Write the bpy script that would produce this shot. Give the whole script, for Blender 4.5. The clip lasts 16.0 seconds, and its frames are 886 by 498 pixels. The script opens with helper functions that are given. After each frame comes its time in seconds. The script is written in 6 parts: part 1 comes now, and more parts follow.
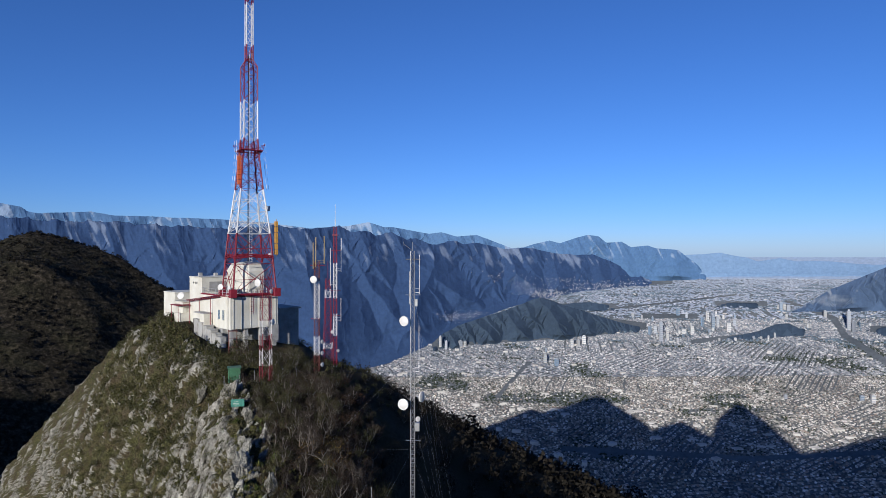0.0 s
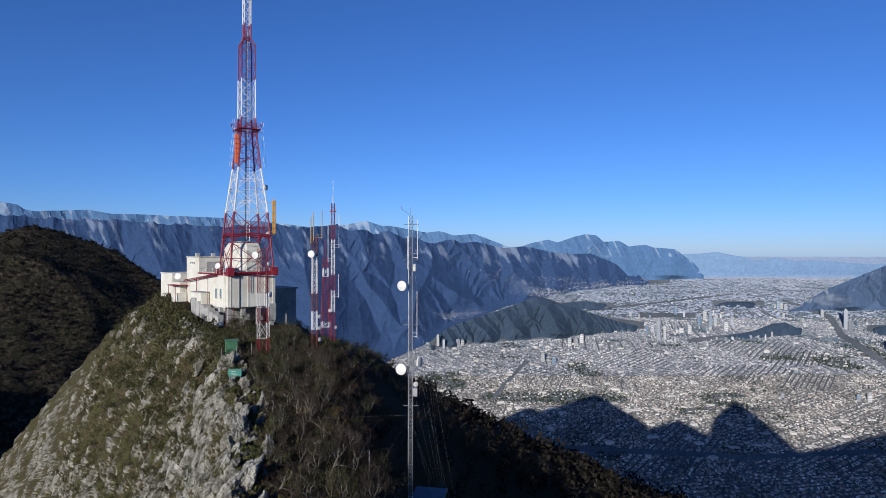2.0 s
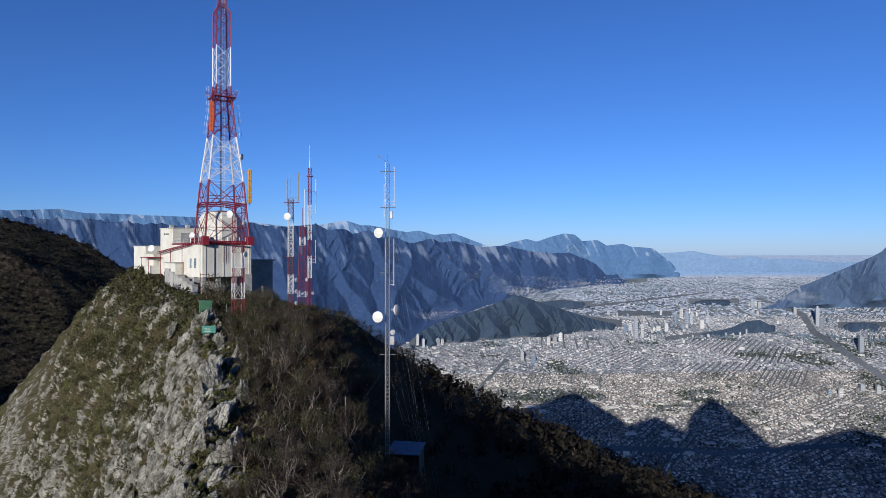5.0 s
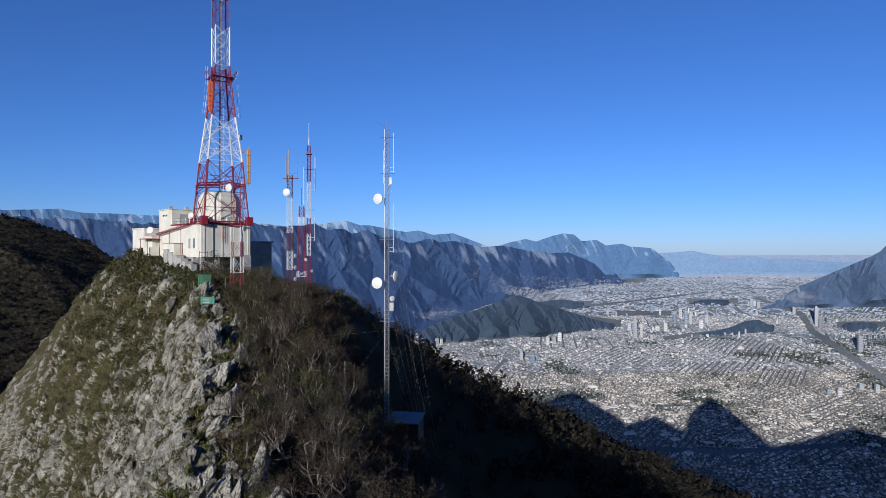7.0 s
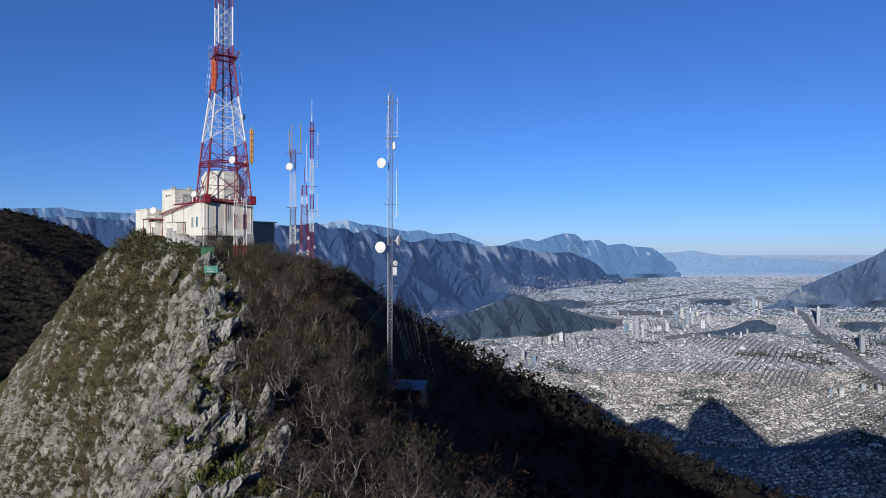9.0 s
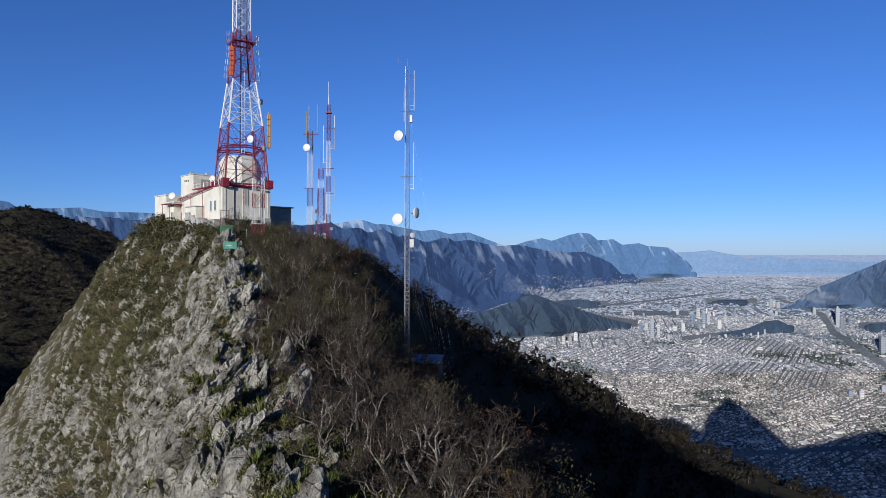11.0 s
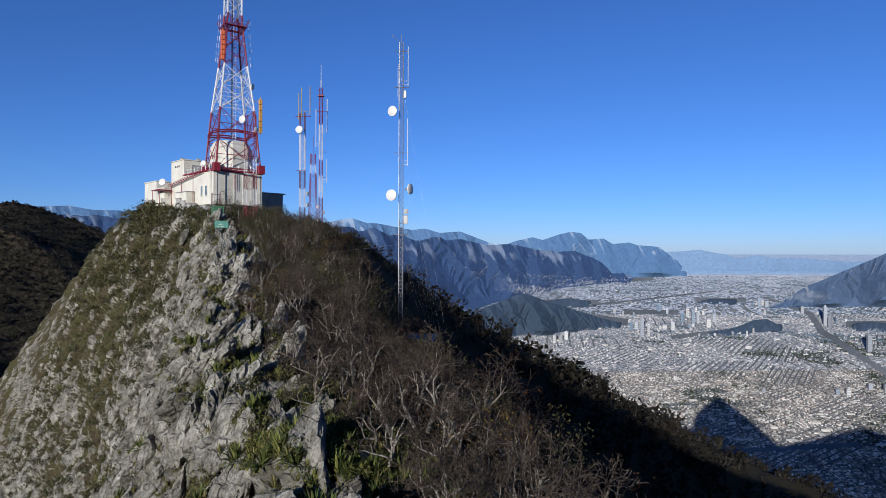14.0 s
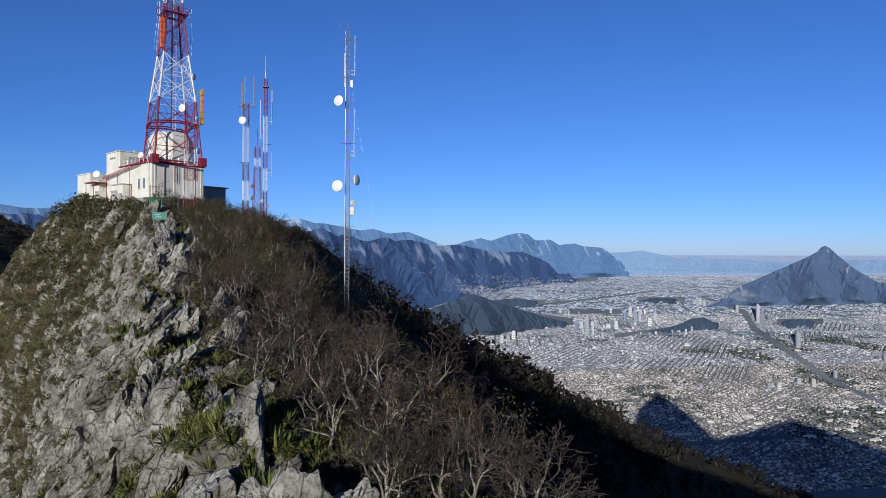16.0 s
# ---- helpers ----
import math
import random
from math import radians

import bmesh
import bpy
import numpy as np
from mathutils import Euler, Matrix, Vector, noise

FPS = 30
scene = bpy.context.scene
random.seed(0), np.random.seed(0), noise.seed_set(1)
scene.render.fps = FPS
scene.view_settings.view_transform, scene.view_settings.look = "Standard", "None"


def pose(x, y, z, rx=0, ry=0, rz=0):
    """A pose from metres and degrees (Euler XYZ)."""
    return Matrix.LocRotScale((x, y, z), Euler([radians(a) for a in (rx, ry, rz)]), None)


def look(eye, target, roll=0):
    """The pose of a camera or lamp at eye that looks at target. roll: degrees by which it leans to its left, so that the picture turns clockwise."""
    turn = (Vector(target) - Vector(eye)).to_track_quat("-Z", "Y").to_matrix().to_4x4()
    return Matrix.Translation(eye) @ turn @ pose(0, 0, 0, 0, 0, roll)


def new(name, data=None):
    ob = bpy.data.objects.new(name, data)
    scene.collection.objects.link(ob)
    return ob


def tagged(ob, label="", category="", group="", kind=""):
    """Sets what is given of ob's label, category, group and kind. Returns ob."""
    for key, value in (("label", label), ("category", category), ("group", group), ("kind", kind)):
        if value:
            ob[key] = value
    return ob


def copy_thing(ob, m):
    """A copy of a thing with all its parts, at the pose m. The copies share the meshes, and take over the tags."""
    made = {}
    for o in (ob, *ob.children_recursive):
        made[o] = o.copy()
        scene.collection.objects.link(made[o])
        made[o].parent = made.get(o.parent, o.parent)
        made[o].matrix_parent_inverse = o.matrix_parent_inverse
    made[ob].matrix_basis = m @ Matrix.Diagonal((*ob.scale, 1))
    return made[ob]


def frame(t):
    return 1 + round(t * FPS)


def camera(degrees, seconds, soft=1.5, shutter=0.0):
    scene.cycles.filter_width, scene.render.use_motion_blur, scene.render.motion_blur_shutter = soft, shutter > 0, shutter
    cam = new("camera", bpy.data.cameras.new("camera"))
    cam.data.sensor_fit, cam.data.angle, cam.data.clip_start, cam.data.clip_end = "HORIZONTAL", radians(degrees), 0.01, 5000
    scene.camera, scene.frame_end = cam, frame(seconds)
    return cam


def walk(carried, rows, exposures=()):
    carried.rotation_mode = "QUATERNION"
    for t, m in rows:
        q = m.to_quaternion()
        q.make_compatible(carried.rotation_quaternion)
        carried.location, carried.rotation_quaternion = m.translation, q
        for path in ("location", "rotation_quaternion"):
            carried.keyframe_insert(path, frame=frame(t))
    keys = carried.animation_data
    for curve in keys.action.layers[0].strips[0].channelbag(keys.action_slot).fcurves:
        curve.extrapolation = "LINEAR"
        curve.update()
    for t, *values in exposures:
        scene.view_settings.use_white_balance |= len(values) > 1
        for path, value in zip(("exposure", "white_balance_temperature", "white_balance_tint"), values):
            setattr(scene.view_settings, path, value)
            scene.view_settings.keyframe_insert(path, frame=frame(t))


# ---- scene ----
cam = camera(70.8, 16.0, 0.65)
PATH = [
    (0, (0.186, 3.606, 25.694), (0.186, 5.606, 25.697), 0.0),
    (0.5, (0.171, 3.62, 24.956), (0.171, 5.62, 24.957), 0.1),
    (1, (0.161, 3.71, 24.058), (0.162, 5.71, 24.058), 0.1),
    (1.5, (0.15, 3.773, 23.052), (0.155, 5.773, 23.053), 0.1),
    (2, (0.15, 3.803, 22.039), (0.157, 5.803, 22.04), 0.1),
    (2.5, (0.153, 3.875, 21.001), (0.161, 5.875, 21.002), -0.0),
    (3, (0.193, 3.894, 20.037), (0.204, 5.893, 20.038), -0.0),
    (3.5, (0.309, 3.99, 19.135), (0.355, 5.99, 19.137), -0.0),
    (4, (0.426, 4.004, 18.317), (0.495, 6.003, 18.318), -0.0),
    (6.5, (0.431, 4.416, 13.676), (0.505, 6.415, 13.679), -0.0),
    (7, (0.391, 4.363, 12.888), (0.466, 6.361, 12.891), -0.0),
    (7.5, (0.36, 4.361, 11.975), (0.435, 6.36, 11.979), -0.0),
    (8, (0.329, 4.332, 11.004), (0.402, 6.33, 11.008), -0.0),
    (8.5, (0.235, 4.303, 10.071), (0.307, 6.302, 10.075), 0.0),
    (9, (0.214, 4.312, 9.189), (0.284, 6.31, 9.192), 0.1),
    (11.5, (-0.193, 4.02, 5.834), (-0.172, 6.02, 5.837), 0.1),
    (12, (-0.271, 4.071, 5.496), (-0.246, 6.071, 5.499), 0.1),
    (12.5, (-0.3, 4.09, 4.941), (-0.274, 6.09, 4.944), 0.2),
    (13, (-0.366, 4.084, 4.342), (-0.341, 6.083, 4.344), 0.2),
    (13.5, (-0.393, 4.226, 3.95), (-0.359, 6.226, 3.951), 0.2),
    (14, (-0.375, 4.374, 3.86), (-0.321, 6.374, 3.861), 0.2),
    (14.5, (-0.343, 4.458, 3.847), (-0.281, 6.457, 3.849), 0.2),
    (15, (-0.281, 4.497, 3.809), (-0.211, 6.496, 3.812), 0.2),
    (15.5, (-0.244, 4.535, 3.468), (-0.163, 6.533, 3.471), 0.2),
    (16, (-0.189, 4.646, 2.943), (0.029, 6.634, 2.947), 0.3),]
walk(cam, [(t, look(eye, target, roll)) for t, eye, target, roll in PATH], [(0, -0.07, 4950, 24), (16, -0.07, 4950, 24)])

# ---- sun and sky: low winter sun behind the camera, to its left ----
SUN_WAY = Vector((math.sin(radians(22.5)), math.cos(radians(22.5)), -0.262)).normalized()
SUN_EL = math.asin(-SUN_WAY.z)
world = bpy.data.worlds.new("sky")
scene.world = world
world.use_nodes = True
_wn = world.node_tree
_sky = _wn.nodes.new("ShaderNodeTexSky")
_sky.sky_type = "NISHITA"
_sky.sun_disc = False
_sky.sun_elevation = SUN_EL
_sky.sun_rotation = radians(180 + 22.5)
_sky.altitude = 1700
_sky.air_density = 1.0
_sky.dust_density = 0.4
_sky.ozone_density = 5.0
_bg = _wn.nodes["Background"]
_bg.inputs[1].default_value = 0.090
_wn.links.new(_sky.outputs[0], _bg.inputs[0])
_sun = bpy.data.lights.new("sun", "SUN")
_sun.energy, _sun.angle, _sun.color = 5.8, radians(0.5), (1.0, 0.85, 0.53)
sun = new("sun", _sun)
sun.matrix_world = look((0, 0, 300), Vector((0, 0, 300)) + SUN_WAY)


# ---- small helpers ----
from mathutils.bvhtree import BVHTree

def rng(seed):
    return np.random.default_rng(seed)


def hash3(ix, iy, iz, seed):
    h = (ix * 374761393 + iy * 668265263 + iz * 2147483647 + seed * 974634221) & 0xFFFFFFFF
    h = ((h ^ (h >> 13)) * 1274126177) & 0xFFFFFFFF
    h = h ^ (h >> 16)
    return (h & 0xFFFF) / 65535.0


def vnoise(p, seed=0):
    """Smooth value noise in -1..1 at the points p (n, 3)."""
    i = np.floor(p).astype(np.int64)
    f = p - i
    f = f * f * f * (f * (f * 6 - 15) + 10)
    out = 0
    for dx in (0, 1):
        for dy in (0, 1):
            for dz in (0, 1):
                w = (f[:, 0] if dx else 1 - f[:, 0]) * (f[:, 1] if dy else 1 - f[:, 1]) * (f[:, 2] if dz else 1 - f[:, 2])
                out = out + w * hash3(i[:, 0] + dx, i[:, 1] + dy, i[:, 2] + dz, seed)
    return out * 2 - 1


def fbm(p, octaves=4, seed=0, gain=0.5):
    out, amp = 0, 1.0
    for k in range(octaves):
        out = out + amp * vnoise(p * 2 ** k + 17.3 * k, seed + k)
        amp *= gain
    return out


def ridged(p, octaves=4, seed=0, gain=0.5):
    """Noise with sharp crests, 0..1 or so."""
    out, amp = 0, 0.5
    for k in range(octaves):
        out = out + amp * (1 - np.abs(vnoise(p * 2 ** k + 9.1 * k, seed + k))) ** 2
        amp *= gain
    return out


def mesh_from(name, verts, faces, material=None, smooth=False):
    """A mesh from arrays: verts (n, 3), faces (m, 3 or 4)."""
    verts, faces = np.asarray(verts, dtype=np.float32), np.asarray(faces, dtype=np.int32)
    me = bpy.data.meshes.new(name)
    k = faces.shape[1]
    me.vertices.add(len(verts))
    me.vertices.foreach_set("co", verts.ravel())
    me.loops.add(faces.size)
    me.loops.foreach_set("vertex_index", faces.ravel())
    me.polygons.add(len(faces))
    me.polygons.foreach_set("loop_start", np.arange(0, faces.size, k, dtype=np.int32))
    me.polygons.foreach_set("use_smooth", np.full(len(faces), smooth))
    me.update(calc_edges=True)
    if material:
        me.materials.append(material)
    return me


def grid_faces(n, m):
    i = np.arange(n * m).reshape(n, m)
    return np.stack([i[:-1, :-1], i[1:, :-1], i[1:, 1:], i[:-1, 1:]], axis=-1).reshape(-1, 4)


def part(name, bm, material, parent, label="", smooth=False):
    """Links a bmesh as one mesh object under a thing."""
    me = bpy.data.meshes.new(name)
    bm.to_mesh(me)
    bm.free()
    if smooth:
        me.polygons.foreach_set("use_smooth", np.full(len(me.polygons), True))
    me.materials.append(material)
    ob = new(name, me)
    ob.parent = parent
    if label:
        tagged(ob, label)
    return ob


def thing(name, place, label, category, group="", turn=0.0):
    """An Empty at the base of a thing."""
    ob = new(name)
    ob.empty_display_size = 0.2
    ob.location, ob.rotation_euler = place, (0, 0, radians(turn))
    return tagged(ob, label, category, group)


def box(bm, lo, hi, bevel=0.0):
    m = Matrix.LocRotScale([(a + b) / 2 for a, b in zip(lo, hi)], None, [b - a for a, b in zip(lo, hi)])
    got = bmesh.ops.create_cube(bm, size=1, matrix=m)["verts"]
    if bevel:
        edges = {e for v in got for e in v.link_edges}
        bmesh.ops.bevel(bm, geom=list(edges), offset=bevel, segments=1, affect="EDGES")


def rod(bm, a, b, r, sides=6, r2=None):
    """A round bar from a to b."""
    a, b = Vector(a), Vector(b)
    d = b - a
    m = Matrix.Translation((a + b) / 2) @ d.to_track_quat("Z", "Y").to_matrix().to_4x4()
    bmesh.ops.create_cone(bm, cap_ends=True, segments=sides, radius1=r, radius2=r if r2 is None else r2, depth=d.length, matrix=m)


# ---- materials ----
class Mat:
    """A node material with a principled shader, built step by step."""

    def __init__(self, name, rough=0.8, metal=0.0, spec=0.5):
        self.m = bpy.data.materials.new(name)
        self.m.use_nodes = True
        self.t = self.m.node_tree
        self.b = self.t.nodes["Principled BSDF"]
        self.b.inputs["Roughness"].default_value = rough
        self.b.inputs["Metallic"].default_value = metal
        self.b.inputs["Specular IOR Level"].default_value = spec

    def put(self, socket, value):
        if isinstance(value, bpy.types.NodeSocket):
            self.t.links.new(value, socket)
        elif isinstance(value, (tuple, list)) and len(value) == 3 and socket.type == "RGBA":
            socket.default_value = (*value, 1)
        else:
            socket.default_value = value

    def node(self, kind, out=0, **ins):
        n = self.t.nodes.new(kind)
        for k, v in ins.items():
            self.put(n.inputs[k.replace("_", " ")], v)
        return n.outputs[out]

    def coords(self, which="Object"):
        return self.t.nodes.new("ShaderNodeTexCoord").outputs[which]

    def world(self):
        return self.t.nodes.new("ShaderNodeNewGeometry").outputs["Position"]

    def noise(self, scale, detail=4, rough=0.55, vec=None, distort=0.0):
        return self.node("ShaderNodeTexNoise", 0, Scale=scale, Detail=detail, Roughness=rough, Distortion=distort, Vector=vec or self.coords())

    def ramp(self, fac, stops):
        n = self.t.nodes.new("ShaderNodeValToRGB")
        el = n.color_ramp.elements
        while len(el) < len(stops):
            el.new(0.5)
        for e, (p, c) in zip(el, stops):
            e.position, e.color = p, (*c, 1) if isinstance(c, tuple) else (c, c, c, 1)
        self.t.links.new(fac, n.inputs[0])
        return n.outputs[0]

    def mix(self, fac, a, b, how="MIX"):
        n = self.t.nodes.new("ShaderNodeMix")
        n.data_type, n.blend_type = "RGBA", how
        self.put(n.inputs[0], fac)
        self.put(n.inputs[6], a)
        self.put(n.inputs[7], b)
        return n.outputs[2]

    def math(self, op, a, b=0.0):
        n = self.t.nodes.new("ShaderNodeMath")
        n.operation = op
        self.put(n.inputs[0], a)
        self.put(n.inputs[1], b)
        return n.outputs[0]

    def color(self, c):
        self.put(self.b.inputs["Base Color"], c)
        return self

    def bump(self, height, strength=0.4, distance=0.05):
        n = self.t.nodes.new("ShaderNodeBump")
        n.inputs["Strength"].default_value, n.inputs["Distance"].default_value = strength, distance
        self.t.links.new(height, n.inputs["Height"])
        self.t.links.new(n.outputs[0], self.b.inputs["Normal"])
        return self


def plain(name, rgb, rough=0.6, metal=0.0, dirt=0.25, scale=1.5):
    """Paint, plaster or metal with faint stains and grain."""
    m = Mat(name, rough, metal)
    big, fine = m.noise(scale, 5), m.noise(scale * 14, 3)
    dark = tuple(c * (1 - dirt) * f for c, f in zip(rgb, (0.98, 0.94, 0.88)))
    c = m.mix(m.ramp(big, [(0.35, 0.0), (0.75, 1.0)]), rgb, dark)
    c = m.mix(0.15, c, m.ramp(fine, [(0.3, 0.3), (0.7, 1.0)]), "MULTIPLY")
    m.color(c).bump(fine, 0.15, 0.01)
    return m.m


def rock_material(name, bare=0.0, pale=1.0):
    """Grey weathered limestone with pale faces, dark cracks and thin moss and grass on the ledges."""
    m = Mat(name, 0.9, 0, 0.2)
    p = m.world()
    big = m.noise(0.12, 6, 0.6, p)
    mid = m.noise(0.62, 8, 0.6, p, 0.15)
    fine = m.noise(5.0, 6, 0.7, p)
    stone = m.ramp(mid, [(0.30, (0.070, 0.066, 0.052)), (0.42, (0.20 * pale, 0.190 * pale, 0.152 * pale)), (0.54, (0.37 * pale, 0.355 * pale, 0.300 * pale)), (0.70, (0.58 * pale, 0.56 * pale, 0.48 * pale))])
    stone = m.mix(0.62, stone, m.ramp(fine, [(0.38, 0.15), (0.53, 1.0)]), "MULTIPLY")
    warp = m.node("ShaderNodeVectorMath", 0)
    warp.node.operation = "MULTIPLY_ADD"
    m.put(warp.node.inputs[0], m.node("ShaderNodeTexNoise", 1, Scale=0.8, Detail=4.0, Vector=p))
    warp.node.inputs[1].default_value = (1.1, 1.1, 1.1)
    m.put(warp.node.inputs[2], p)
    vor = m.t.nodes.new("ShaderNodeTexVoronoi")
    vor.feature = "DISTANCE_TO_EDGE"
    vor.inputs["Scale"].default_value = 0.85
    m.put(vor.inputs["Vector"], warp)
    crack = m.ramp(vor.outputs["Distance"], [(0.0, 0.0), (0.045, 1.0)])
    stone = m.mix(m.ramp(big, [(0.35, 0.1), (0.6, 0.5)]), stone, m.mix(1.0, stone, m.ramp(crack, [(0.0, 0.3), (1.0, 1.0)]), "MULTIPLY"))
    green = m.mix(m.ramp(m.noise(0.35, 4, 0.6, p), [(0.4, 0.0), (0.62, 0.85)]), m.ramp(fine, [(0.34, (0.012, 0.013, 0.006)), (0.5, (0.055, 0.056, 0.018)), (0.66, (0.17, 0.155, 0.055))]), m.ramp(fine, [(0.34, (0.014, 0.011, 0.007)), (0.5, (0.062, 0.046, 0.025)), (0.66, (0.15, 0.115, 0.065))]))
    up = m.node("ShaderNodeSeparateXYZ", 2, Vector=m.t.nodes.new("ShaderNodeNewGeometry").outputs["True Normal"])
    an = m.t.nodes.new("ShaderNodeAttribute")
    an.attribute_name = "hollow"
    ledge = m.math("ADD", m.math("MULTIPLY", up, 0.35), m.math("ADD", m.math("MULTIPLY", big, 0.75), m.math("MULTIPLY", mid, 0.35)))
    ledge = m.math("ADD", ledge, m.math("ADD", m.math("MULTIPLY", an.outputs["Fac"], 0.8), m.math("MULTIPLY", fine, 0.45)))
    cover = m.ramp(m.math("MULTIPLY", ledge, 0.5), [(0.615 + bare, 0.0), (0.70 + bare, 1.0)])
    m.color(m.mix(cover, stone, green))
    h = m.math("ADD", m.math("ADD", m.math("MULTIPLY", mid, 1.0), m.math("MULTIPLY", crack, 0.25)), m.math("MULTIPLY", fine, 0.55))
    m.bump(h, 1.0, 0.5)
    return m.m


def soil_material(name):
    """Dry leaf litter, soil and low dry scrub."""
    m = Mat(name, 0.95, 0, 0.1)
    p = m.world()
    a, b = m.noise(0.25, 6, 0.6, p), m.noise(3.0, 6, 0.7, p)
    c = m.ramp(b, [(0.3, (0.014, 0.012, 0.008)), (0.5, (0.030, 0.025, 0.016)), (0.7, (0.062, 0.050, 0.032))])
    c = m.mix(m.ramp(a, [(0.4, 0.0), (0.65, 0.7)]), c, (0.022, 0.023, 0.010))
    m.color(c).bump(b, 0.9, 0.3)
    return m.m


ROCK = rock_material("limestone", 0.025, 0.88)
BOULDER = rock_material("boulder_limestone", 0.02, 1.02)
MOSSY = rock_material("mossy_limestone", 0.0)
SOIL = soil_material("forest_soil")
WHITE = plain("white_paint", (0.78, 0.75, 0.68), 0.7, 0, 0.22, 0.6)
RED = plain("red_paint", (0.205, 0.010, 0.026), 0.55, 0, 0.4)
STEEL_WHITE = plain("white_steel_paint", (0.72, 0.72, 0.72), 0.45, 0, 0.25)
GALV = plain("galvanised_steel", (0.42, 0.43, 0.44), 0.45, 0.6, 0.3)


# ---- the mountain ridge underfoot: a steep rock face on one side, a wooded slope on the other ----
ALONG, ACROSS = np.array((-0.42, 0.9075)), np.array((0.9075, 0.42))
EDGE_A = (-140, -60, 3, 21, 31, 47, 60, 72, 83, 99, 112, 121, 133, 152, 174, 197, 240, 330)
EDGE_B = (10, 8, 7, 6.5, 5.3, 5.3, 8.0, 10.3, 10.5, 9.5, 7.6, 6.0, 2.4, -1.5, -7.5, -16, -34, -70)
EDGE_Z = (-14, -9, -6.5, -4.2, -3.2, 0, 2, 3.6, 6.2, 8, 9.0, 9.6, 9.6, 8.6, 1.5, -10, -34, -90)


def edge(a):
    k = np.linspace(-140, 330, 471)
    soft = np.exp(-np.linspace(-2, 2, 17) ** 2)
    soft /= soft.sum()
    pad = lambda v: np.convolve(np.pad(np.interp(k, EDGE_A, v), 8, mode="edge"), soft, "valid")
    return np.interp(a, k, pad(EDGE_B)), np.interp(a, k, pad(EDGE_Z))


def land_height(x, y):
    """Ground height of the ridge, before the rock's roughness; also the distance from the rock's edge."""
    a, b = x * ALONG[0] + y * ALONG[1], x * ACROSS[0] + y * ACROSS[1]
    eb, ez = edge(a)
    u = b - eb
    wide = np.interp(a, (72, 98, 130, 160), (1.0, 2.1, 2.1, 1.2))
    right = np.interp(np.maximum(u, 0) / wide, (0, 4, 8, 11, 13, 17.5, 22, 40, 80, 200, 420), (0, 0.05, 0.8, 2.5, 4.5, 9.4, 14.4, 31.0, 60, 140, 265)) * np.interp(wide, (1, 2.1), (1, 1.25))
    top = np.interp(a, (88, 99, 106, 112, 122, 138, 152, 168), (0, 0.6, 0.2, -1.5, -0.6, 3.6, 3.6, 0)) * np.clip(u / 4, 0, 1)
    left = np.interp(np.maximum(-u, 0), (0, 2, 6, 15, 40, 130), (0, 2.3, 12.5, 38, 95, 230))
    return ez + top - right - left, u


def spaced(marks, steps):
    out = []
    for lo, hi, s in zip(marks[:-1], marks[1:], steps):
        out.append(np.arange(lo, hi, s))
    return np.concatenate(out + [[marks[-1]]])


def cells(p, seed=0):
    """Cellular noise: distance to the nearest and second cell centre, and a random number for the nearest cell."""
    i = np.floor(p).astype(np.int64)
    best, second, rid, off = np.full(len(p), 9.0), np.full(len(p), 9.0), np.zeros(len(p)), np.zeros_like(p)
    for dx in (-1, 0, 1):
        for dy in (-1, 0, 1):
            for dz in (-1, 0, 1):
                a, b, c = i[:, 0] + dx, i[:, 1] + dy, i[:, 2] + dz
                q = np.stack([a + hash3(a, b, c, seed), b + hash3(a, b, c, seed + 1), c + hash3(a, b, c, seed + 2)], 1)
                d = np.linalg.norm(q - p, axis=1)
                near = d < best
                second = np.where(near, best, np.minimum(second, d))
                rid = np.where(near, hash3(a, b, c, seed + 3), rid)
                off = np.where(near[:, None], p - q, off)
                best = np.where(near, d, best)
    tilt = off[:, 0] * np.cos(40 * rid) + off[:, 1] * np.sin(40 * rid) + off[:, 2] * np.cos(97 * rid)
    return best, second, rid, tilt


